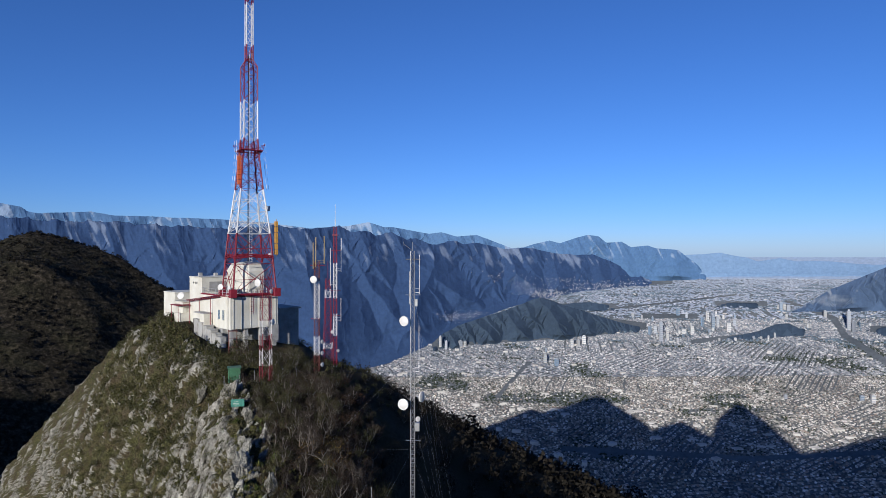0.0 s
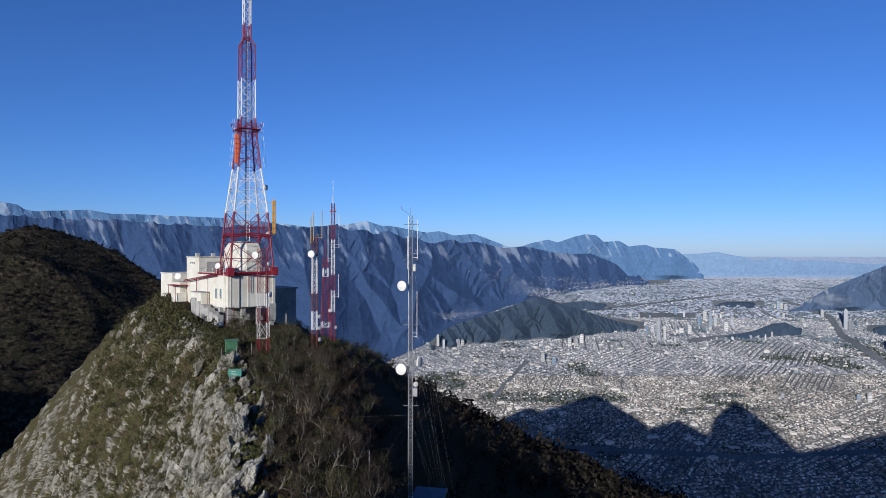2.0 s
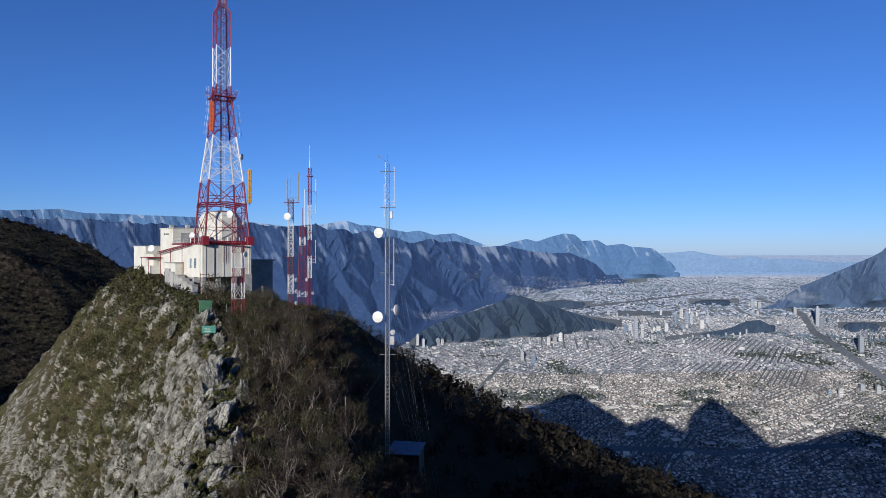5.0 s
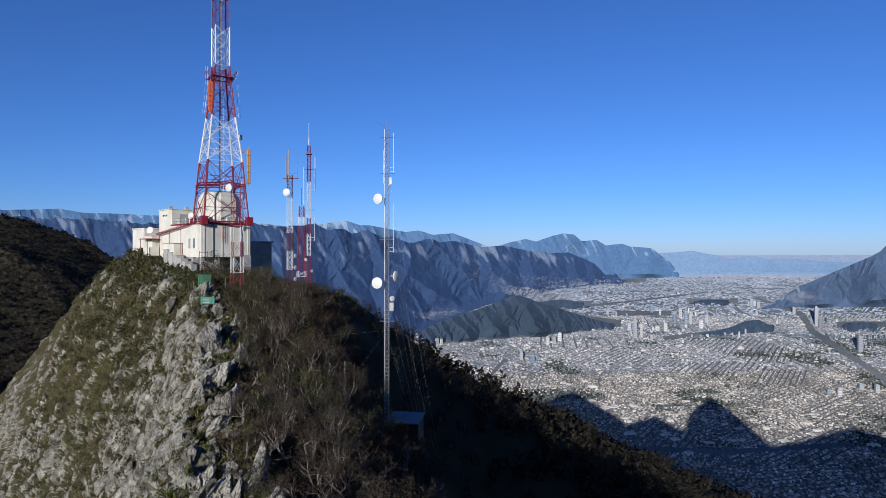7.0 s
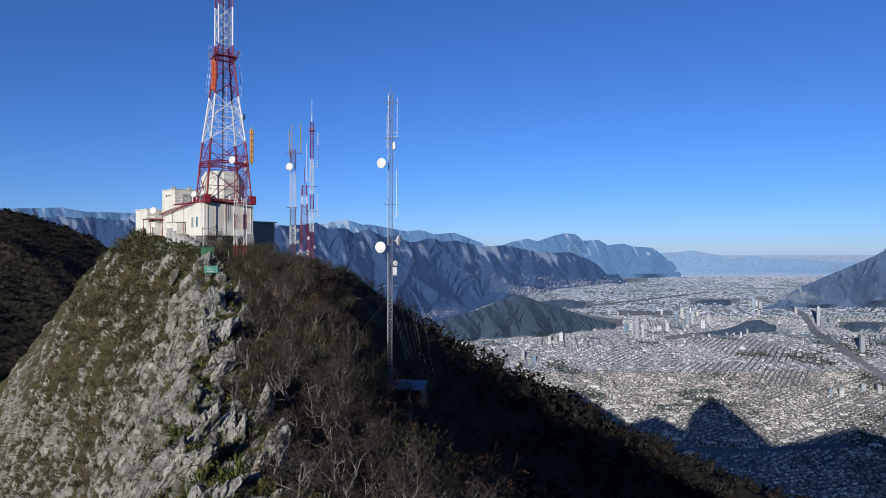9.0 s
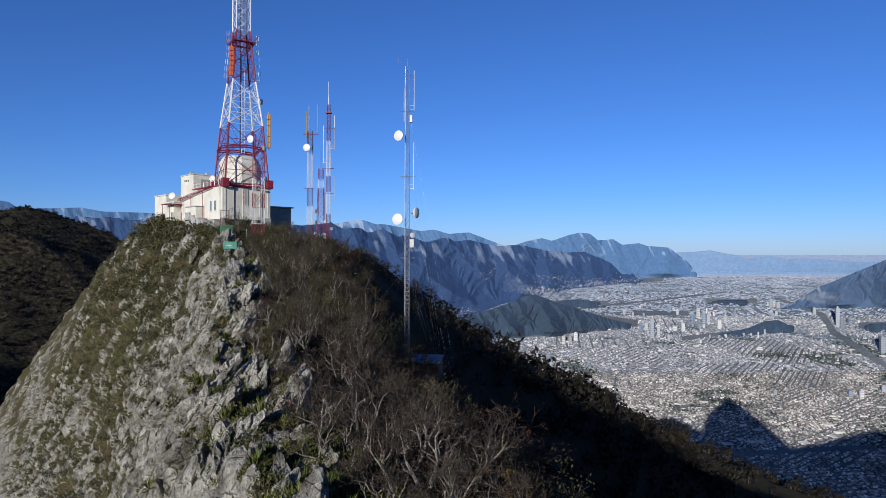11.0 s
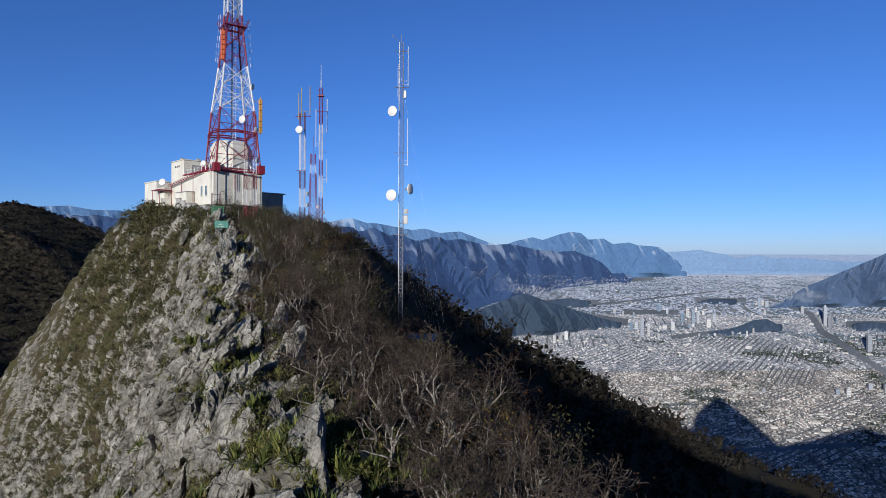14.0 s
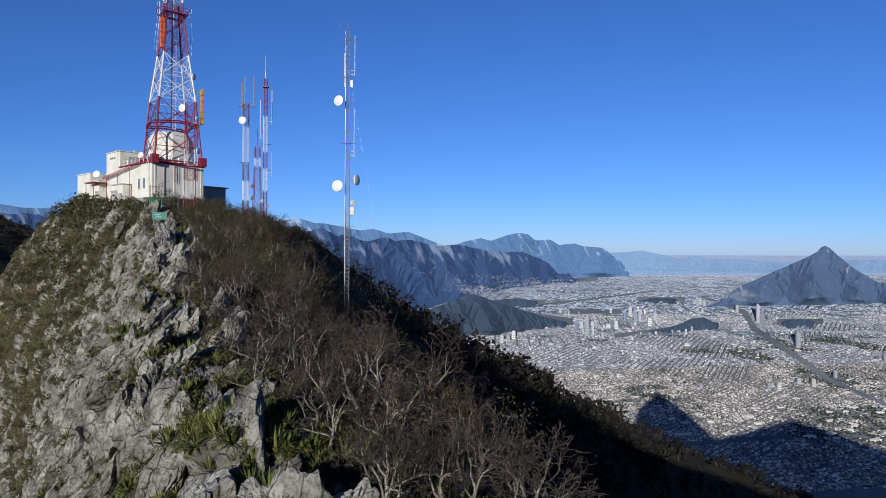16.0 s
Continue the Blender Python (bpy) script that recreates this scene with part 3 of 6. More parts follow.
def side_hill():
    """The dark neighbouring hill across the gully."""
    c = np.array((-330.0, 510.0))
    xs, ys = np.linspace(-760, 0, 220), np.linspace(150, 950, 220)
    X, Y = np.meshgrid(xs, ys, indexing="ij")
    w, v = (X - c[0]) * 0.937 + (Y - c[1]) * 0.35, (X - c[0]) * -0.35 + (Y - c[1]) * 0.937
    d = np.hypot(w, v)
    Z = 41 - np.interp(np.abs(w), (0, 20, 60, 300, 600), (0, 4, 23, 155, 340)) - np.interp(-v, (-400, -30, 0, 60, 300, 600), (190, 6, 0, 22, 200, 420))
    Z = Z + 16 * (ridged(np.stack([X.ravel() / 70, Y.ravel() / 70, X.ravel() * 0], 1), 5, 21).reshape(X.shape) - 0.6) * np.clip(d / 90, 0.1, 1)
    ob = new("hill_side", mesh_from("hill_side", np.stack([X, Y, Z], -1).reshape(-1, 3), grid_faces(*X.shape), HILL_FLOOR, True))
    return tagged(ob, "dark wooded hill across the gully", "hill", kind="structure")


side_hill()


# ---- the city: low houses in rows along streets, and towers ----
def city_wall_material(name, haze=0.0):
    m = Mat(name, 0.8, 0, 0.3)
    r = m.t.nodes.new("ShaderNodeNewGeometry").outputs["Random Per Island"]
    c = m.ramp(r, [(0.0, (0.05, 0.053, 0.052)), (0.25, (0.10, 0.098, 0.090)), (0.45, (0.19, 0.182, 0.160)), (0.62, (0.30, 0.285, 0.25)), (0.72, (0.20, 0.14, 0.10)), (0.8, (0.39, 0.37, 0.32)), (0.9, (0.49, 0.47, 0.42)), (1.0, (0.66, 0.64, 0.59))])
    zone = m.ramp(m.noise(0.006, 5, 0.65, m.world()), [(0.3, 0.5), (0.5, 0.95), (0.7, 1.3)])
    # distance haze is mixed into the wall colour as a pale blue
    m.color(m.mix(haze, m.mix(1.0, c, zone, "MULTIPLY"), (0.26, 0.315, 0.42)))
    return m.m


# The farther the houses, the larger the share of painted haze.
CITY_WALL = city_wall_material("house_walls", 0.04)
MID_WALL = city_wall_material("hazed_middle_house_walls", 0.28)
FAR_WALL = city_wall_material("hazed_distant_house_walls", 0.62)


# dry river with its highways, and two avenues, as bearings and levels
HIGHWAYS = (((1392, 532), (1440, 548), 2.5), ((1440, 548), (1475, 562), 4.0), ((1475, 562), (1495, 592), 4.5), ((1495, 592), (1560, 634), 5.0), ((1560, 634), (1640, 690), 5.0), ((1640, 690), (1800, 760), 4),
            ((880, 700), (935, 640), 3), ((1000, 790), (1330, 812), 5), ((1330, 812), (1560, 800), 5), ((960, 560), (1300, 520), 1.6))


def land_mask(c, f):
    """True where houses may stand: off the hills and the ranges."""
    ok = f < np.where(c < 1190, np.interp(c, *FOOT) * 1.02, 25500)
    ok &= ~((c > 765) & (c < 1145) & (f > np.interp(c, (755, 850, 1000, 1150), (6900, 7300, 7750, 8650))) & (f < np.interp(c, (755, 940, 1150), (8200, 11500, 9300))))
    ok &= ~((c > 1410) & (f > 11350) & (f < np.interp(c, (1405, 1500, 1639, 2100), (11700, 13200, 15500, 12500))))
    ok &= ~((c > 1222) & (c < 1425) & (f > np.interp(c, (1105, 1300, 1430), (6750, 7700, 8250))) & (f < np.interp(c, (1105, 1300, 1430), (7000, 8050, 8800))))
    for c0, c1, near in ((985, 1096, 11400), (1262, 1362, 11900), (1535, 1640, 8050), (1130, 1238, 9600)):
        ok &= ~((c > c0 + 4) & (c < c1 - 4) & (f > near * 1.035) & (f < near * 1.12))
    row = 441 + LENS * 1100 / f
    for (c0, r0), (c1, r1), wide in HIGHWAYS:
        k = np.clip(((c - c0) * (c1 - c0) + (row - r0) * (r1 - r0)) / ((c1 - c0) ** 2 + (r1 - r0) ** 2), 0, 1)
        ok &= np.hypot((c - c0 - k * (c1 - c0)) * 0.6, row - r0 - k * (r1 - r0)) > wide
    return ok


def boxes(x, y, z, w, d, h, turn):
    """Arrays of upright boxes without floors."""
    n = len(x)
    cx = np.array((-1, 1, 1, -1, -1, 1, 1, -1)) * 0.5
    cy = np.array((-1, -1, 1, 1, -1, -1, 1, 1)) * 0.5
    cz = np.array((0, 0, 0, 0, 1, 1, 1, 1))
    px, py = w[:, None] * cx, d[:, None] * cy
    co, si = np.cos(turn)[:, None], np.sin(turn)[:, None]
    P = np.stack([x[:, None] + px * co - py * si, y[:, None] + px * si + py * co, z[:, None] - 4 + (h[:, None] + 4) * cz], -1)
    base = np.array([(0, 1, 5, 4), (1, 2, 6, 5), (2, 3, 7, 6), (3, 0, 4, 7), (4, 5, 6, 7)])
    F = (np.arange(n)[:, None, None] * 8 + base).reshape(-1, 4)
    return P.reshape(-1, 3), F


def fill(f0, f1, pitch_u, pitch_v, block, size, tall, seed, keep):
    """Quarters of about 900 m, each with a grid of streets turned its own way."""
    g = rng(seed)
    out = []
    quarter = 900.0
    for qx in np.arange(-0.45 * f1, 0.95 * f1, quarter):
        for qy in np.arange(f0 - quarter, f1 + quarter, quarter):
            ang = g.choice((0.12, 0.35, -0.25, 0.62, 0.9)) + g.normal(0, 0.04)
            U, V = np.meshgrid(np.arange(-650, 650, pitch_u), np.arange(-650, 650, pitch_v), indexing="ij")
            U, V = U.ravel(), V.ravel()
            street = (np.mod(U, block[0]) < block[2]) | (np.mod(V, block[1]) < block[2])
            U, V = U[~street], V[~street]
            x = U * math.cos(ang) - V * math.sin(ang)
            y = U * math.sin(ang) + V * math.cos(ang)
            warp = 14 * vnoise(np.stack([(x + qx) / 300, (y + qy) / 300, x * 0], 1), 5)
            ok = (np.abs(x) < quarter / 2) & (np.abs(y) < quarter / 2)
            x, y = (x + qx + warp)[ok], (y + qy + warp)[ok]
            c = 784 + LENS * x / np.maximum(y, 1)
            ok = (y > f0) & (y < f1) & (c > 560) & (c < 1800) & land_mask(c, y)
            ok &= g.random(len(x)) < keep
            green = vnoise(np.stack([x / 420, y / 420, x * 0], 1), 9) + 0.4 * vnoise(np.stack([x / 130, y / 130, x * 0], 1), 19)
            ok &= (green < 0.72) | (g.random(len(x)) < 0.12)
            x, y = x[ok], y[ok]
            n = len(x)
            if n:
                w, d = g.uniform(*size, n), g.uniform(*size, n)
                h = tall[0] + g.gamma(1.6, tall[1], n)
                out.append((x + g.normal(0, 1.0, n), y + 4 + g.normal(0, 1.0, n), w, d, h, np.full(n, ang) + g.normal(0, 0.05, n)))
    return [np.concatenate(v) for v in zip(*out)]


def city_layer(name, label, wall, *args):
    x, y, w, d, h, a = fill(*args)
    z = np.full(len(x), PLAIN) + 12 * fbm(np.stack([x * 0.0006, (y - 4) * 0.0006, x * 0], 1), 3, 2)
    P, F = boxes(x, y, z, w, d, h, a)
    ob = new(name, mesh_from(name, draw_in(P), F, wall))
    return tagged(ob, label, "houses", kind="stuff")


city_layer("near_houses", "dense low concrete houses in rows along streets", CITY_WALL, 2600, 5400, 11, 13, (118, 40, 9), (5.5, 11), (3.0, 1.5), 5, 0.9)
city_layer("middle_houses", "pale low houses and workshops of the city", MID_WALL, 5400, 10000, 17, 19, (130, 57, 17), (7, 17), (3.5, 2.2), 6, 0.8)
city_layer("distant_houses", "haze-pale specks of far city districts", FAR_WALL, 10000, 24000, 44, 50, (230, 210, 45), (14, 40), (5, 4.0), 7, 0.55)


def city_trees(name, seed, n, f0, f1, size, rgb):
    """Tree crowns and small groves between the houses, denser in parks."""
    g = rng(seed)
    f = np.sqrt(g.uniform(f0 ** 2, f1 ** 2, n))
    c = g.uniform(600, 1790, n)
    x = bearing(c, f)
    park = vnoise(np.stack([x / 420, f / 420, x * 0], 1), 9) + 0.4 * vnoise(np.stack([x / 130, f / 130, x * 0], 1), 19)
    ok = land_mask(c, f) & (g.random(n) < np.clip(0.28 + 0.9 * park, 0.1, 1.0))
    x, f, park = x[ok], f[ok], park[ok]
    n = len(x)
    w = g.uniform(*size, n) * (1 + 0.6 * np.clip(park, 0, 1))
    h = w * g.uniform(0.5, 0.8, n)
    z = np.full(n, PLAIN) + 12 * fbm(np.stack([x * 0.0006, f * 0.0006, x * 0], 1), 3, 2)
    way = np.array([(math.cos(1.2566 * k), math.sin(1.2566 * k)) for k in range(5)])
    low = np.stack([x[:, None] + way[:, 0] * w[:, None] * 0.5, f[:, None] + 4 + way[:, 1] * w[:, None] * 0.5, np.repeat((z + h * 0.45)[:, None], 5, 1) + g.normal(0, 0.1, (n, 5)) * h[:, None]], -1)
    P = np.concatenate([low, np.stack([x, f + 4, z - 3], -1)[:, None], np.stack([x, f + 4, z + h], -1)[:, None]], 1)
    base = np.array([(k, (k + 1) % 5, 6) for k in range(5)] + [((k + 1) % 5, k, 5) for k in range(5)])
    F = (np.arange(n)[:, None, None] * 7 + base).reshape(-1, 3)
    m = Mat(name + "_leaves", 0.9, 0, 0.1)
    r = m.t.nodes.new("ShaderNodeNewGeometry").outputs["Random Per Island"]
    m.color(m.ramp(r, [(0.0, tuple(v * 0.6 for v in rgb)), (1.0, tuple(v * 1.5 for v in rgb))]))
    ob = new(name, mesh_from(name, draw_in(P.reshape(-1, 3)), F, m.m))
    tagged(ob, "dark green tree crowns between the city houses, hazed blue when far", "trees", kind="stuff")


city_trees("street_trees", 61, 42000, 2600, 7500, (5, 13), (0.026, 0.034, 0.020))
# Far groves carry distance haze in their blue-grey leaf colour.
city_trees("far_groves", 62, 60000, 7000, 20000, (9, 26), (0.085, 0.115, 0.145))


# ---- tall buildings ----
def tower_material(name, wall):
    m = Mat(name, 0.5, 0, 0.5)
    o = m.t.nodes.new("ShaderNodeObjectInfo").outputs["Random"]
    c = m.mix(m.ramp(o, [(0.3, 0.0), (0.9, 1.0)]), wall, tuple(v * 0.6 for v in wall))
    m.color(c)
    return m.m


TOWER_MATS = [tower_material("pale_tower_wall", (0.54, 0.53, 0.49)), tower_material("grey_tower_wall", (0.36, 0.38, 0.41)), tower_material("blue_glass_tower", (0.17, 0.24, 0.32))]
TOWER_GLASS = plain("tower_window_bands", (0.30, 0.33, 0.37), 0.3, 0, 0.2)
TOWER_LABELS = ("pale concrete high-rise block", "grey high-rise office block", "blue glass high-rise tower")


def tall_building(c, row, width, high, mat, seed):
    """A high-rise at a bearing and level; width and height are seen sizes."""
    far = LENS * 1100 / (row - 441)
    x = bearing(c, far)
    p = draw_in(np.array([[x, far + 4, PLAIN]]))[0]
    k = np.linalg.norm(p - EYE0) / LENS
    w, h = width * 0.8 * k, high * k
    g = rng(seed)
    t = thing("high_rise", p - np.array((0, 0, 2.0)), TOWER_LABELS[mat] + " standing among low houses", "high-rise", "high-rises of the city", turn=float(g.uniform(-30, 30)))
    bm = bmesh.new()
    d = w * g.uniform(0.7, 1.0)
    box(bm, (-w / 2, -d / 2, 0), (w / 2, d / 2, h + 2))
    part("body", bm, TOWER_MATS[mat], t)
    bm = bmesh.new()
    box(bm, (-w * 0.25, -d * 0.25, h + 2), (w * 0.2, d * 0.25, h + 2 + 0.07 * h + 0.8))
    part("roof_house", bm, TOWER_MATS[1], t)
    n = int(np.clip(high / 3.0, 3, 9))
    for i in range(n):
        z = 2 + h * (i + 0.45) / n
        bm = bmesh.new()
        box(bm, (-w * 0.46, -d * 0.5 - 0.15, z), (w * 0.46, -d * 0.5 + 0.1, z + h / n * 0.4))
        part("window_band", bm, TOWER_GLASS, t)


HIGH_RISES = ((1013, 611, 8, 14, 0), (1024, 611, 6, 13, 0), (1034, 606, 9, 16, 0), (780, 612, 7, 22, 0), (790, 616, 6, 17, 1), (815, 612, 8, 13, 1), (823, 612, 6, 12, 0),
              (1170, 602, 7, 38, 1), (1181, 600, 5, 26, 0), (1252, 566, 6, 18, 0), (1262, 580, 7, 26, 2), (1270, 578, 6, 20, 1), (1243, 576, 6, 18, 2), (1290, 585, 8, 16, 0),
              (1200, 556, 7, 14, 2), (1215, 560, 5, 10, 1), (1382, 548, 6, 16, 2), (1395, 548, 7, 10, 1), (1502, 582, 7, 34, 1), (1511, 586, 6, 20, 1), (1545, 712, 12, 22, 0),
              (1525, 708, 12, 16, 2), (1390, 705, 10, 15, 1), (1230, 680, 9, 12, 0), (1215, 682, 7, 9, 0), (1186, 718, 8, 12, 0), (965, 640, 8, 17, 0), (985, 645, 9, 14, 2), (1583, 630, 9, 28, 1),
              (1585, 700, 12, 18, 1), (1615, 705, 12, 22, 0), (1660, 690, 10, 20, 1), (1150, 590, 6, 16, 2), (1160, 588, 7, 14, 1), (1225, 590, 7, 16, 0), (1300, 575, 6, 12, 1), (1460, 560, 6, 12, 0), (1120, 560, 6, 8, 0))
_g = rng(63)
CLUSTERS = ((1225, 588, 45, 10, 20), (1330, 592, 25, 4, 7), (1180, 598, 14, 5, 5), (1275, 556, 30, 6, 6), (1390, 545, 14, 3, 4), (1440, 572, 22, 8, 6), (1120, 565, 40, 8, 5), (1530, 600, 25, 20, 6), (960, 612, 30, 8, 5))
MORE = [(_g.normal(c, sc), _g.normal(r, sr), _g.uniform(2.5, 5), _g.uniform(3, 10), int(_g.choice((0, 0, 0, 1, 2)))) for c, r, sc, sr, n in CLUSTERS for _ in range(n)]
MORE = [v for v in MORE if land_mask(np.array([v[0]]), np.array([LENS * 1100 / (v[1] - 441)]))[0]]
for k, (c, row, w, h, mat) in enumerate(HIGH_RISES + tuple(MORE)):
    tall_building(c, row, w * (0.55 if row > 675 else 0.85), h * (0.5 if row > 675 else 0.82), mat, 900 + k)


def big_roofs():
    """Pale halls and malls between the houses."""
    g = rng(55)
    f = 3200 * (16000 / 3200) ** g.random(420)
    cc = g.uniform(700, 1790, 420)
    ok = land_mask(cc, f)
    f, cc = f[ok], cc[ok]
    n = len(f)
    P, F = boxes(bearing(cc, f), f + 4, np.full(n, PLAIN), g.uniform(20, 60, n), g.uniform(16, 40, n), g.uniform(8, 15, n), g.choice((0.12, 0.35, -0.25, 0.62), n))
    ob = new("halls", mesh_from("halls", draw_in(P), F, plain("hall_roofs", (0.56, 0.54, 0.49), 0.6, 0, 0.4, 0.02)))
    tagged(ob, "pale flat-roofed halls between the houses", "halls", kind="stuff")


def slope_houses():
    """Villas that climb the foot of the range."""
    g = rng(56)
    tree = BVHTree.FromObject(main_range, bpy.context.evaluated_depsgraph_get())
    x, y, z, w = [], [], [], []
    for c0, r0, sc, sr, n in ((962, 516, 20, 5, 200), (808, 559, 15, 4, 110), (835, 553, 14, 3, 50), (1015, 522, 30, 4, 130), (946, 497, 34, 7, 70), (890, 486, 26, 6, 24), (1060, 506, 34, 4, 130), (1010, 498, 40, 6, 60), (1120, 500, 30, 3, 70)):
        for _ in range(n):
            way = Vector(((g.normal(c0, sc) - 784) / LENS, 1, -(g.normal(r0, sr) - 441) / LENS)).normalized()
            hit = tree.ray_cast(Vector(EYE0), way)[0]
            if hit is not None:
                x.append(hit.x), y.append(hit.y), z.append(hit.z), w.append(g.uniform(0.4, 1.35) * (hit - Vector(EYE0)).length / LENS)
    x, y, z, w = map(np.array, (x, y, z, w))
    P, F = boxes(x, y, z, w, w * 0.6, w * 0.45, g.uniform(-0.5, 0.5, len(x)))
    ob = new("slope_houses", mesh_from("slope_houses", P, F, plain("villa_walls", (0.46, 0.47, 0.49), 0.7, 0, 0.3, 0.05)))
    tagged(ob, "white villas scattered up the mountain foot", "houses", kind="stuff")


big_roofs()
slope_houses()


# ---- materials of built things ----
CREAM = plain("cream_wall_paint", (0.68, 0.67, 0.585), 0.75, 0, 0.2, 0.35)
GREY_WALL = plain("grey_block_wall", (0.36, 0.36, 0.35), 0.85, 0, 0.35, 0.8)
DARK = plain("dark_opening", (0.03, 0.03, 0.032), 0.6, 0, 0.3)
BLUE_GLASS = plain("blue_window_glass", (0.05, 0.12, 0.22), 0.15, 0, 0.2)
YELLOW = plain("yellow_panel_paint", (0.50, 0.27, 0.03), 0.5, 0, 0.2)
ORANGE = plain("orange_panel_paint", (0.55, 0.12, 0.03), 0.5, 0, 0.2)
GREEN = plain("green_sheet_paint", (0.07, 0.19, 0.10), 0.5, 0, 0.35)
TEAL = plain("teal_sign_paint", (0.05, 0.22, 0.17), 0.5, 0, 0.3)
DISH_WHITE = plain("dish_white", (0.66, 0.66, 0.64), 0.4, 0, 0.1)
ROOF_BLUE = plain("bluish_sheet_roof", (0.12, 0.135, 0.19), 0.5, 0.2, 0.3)
ANTENNA_COVER = plain("yellowed_antenna_cover", (0.34, 0.27, 0.13), 0.6)
RUST = plain("rusty_steel", (0.17, 0.055, 0.04), 0.8, 0.2, 0.4)


def lattice(bm_for, half, levels, leg, brace, turn=0.0):
    """A square lattice: half(z) gives the half width, levels the heights of the rings. bm_for(z) picks the mesh by height."""
    corner = [Matrix.Rotation(radians(turn + 45 + 90 * k), 3, "Z") @ Vector((math.sqrt(2), 0, 0)) for k in range(4)]
    for z0, z1 in zip(levels[:-1], levels[1:]):
        bm = bm_for((z0 + z1) / 2)
        for k in range(4):
            a0, a1 = corner[k] * half(z0) + Vector((0, 0, z0)), corner[k] * half(z1) + Vector((0, 0, z1))
            b0, b1 = corner[k - 1] * half(z0) + Vector((0, 0, z0)), corner[k - 1] * half(z1) + Vector((0, 0, z1))
            rod(bm, a0, a1, leg, 6)
            rod(bm, a0, b0, brace * 0.8, 4)
            rod(bm, a0, b1, brace, 4)
            rod(bm, b0, a1, brace, 4)


def ladder(bm, foot, head, width=0.45, step=0.45, side=(1, 0, 0)):
    foot, head, s = Vector(foot), Vector(head), Vector(side).normalized() * width / 2
    rod(bm, foot - s, head - s, 0.035, 4)
    rod(bm, foot + s, head + s, 0.035, 4)
    n = int((head - foot).length / step)
    for k in range(1, n):
        p = foot.lerp(head, k / n)
        rod(bm, p - s, p + s, 0.025, 4)


def dish(parent, place, way, size, name="dish", label="white microwave dish with a rear mount"):
    """A shallow bowl on a short mount that looks along way."""
    way = Vector(way).normalized()
    m = Matrix.Translation(place) @ way.to_track_quat("Z", "Y").to_matrix().to_4x4()
    bm = bmesh.new()
    rings, seg = [], 20
    for r, h in ((0.04, 0.0), (0.5, 0.04), (0.8, 0.10), (1.0, 0.17), (1.02, 0.30), (0.97, 0.30), (0.5, 0.36), (0.02, 0.38)):
        rings.append([bm.verts.new(m @ Vector((r * size / 2 * math.cos(6.2832 * k / seg), r * size / 2 * math.sin(6.2832 * k / seg), h * size))) for k in range(seg)])
    for p, q in zip(rings[:-1], rings[1:]):
        for k in range(seg):
            bm.faces.new((p[k], p[k - 1], q[k - 1], q[k]))
    bm.faces.new(rings[0])
    bm.faces.new(rings[-1][::-1])
    bmesh.ops.recalc_face_normals(bm, faces=bm.faces)
    ob = part(name, bm, DISH_WHITE, parent, label, smooth=False)
    bm = bmesh.new()
    rod(bm, m @ Vector((0, 0, 0.02)), m @ Vector((0, 0, -0.32 * size)), 0.09 * size, 8)
    mount = part("mount", bm, GALV, ob)
    return ob


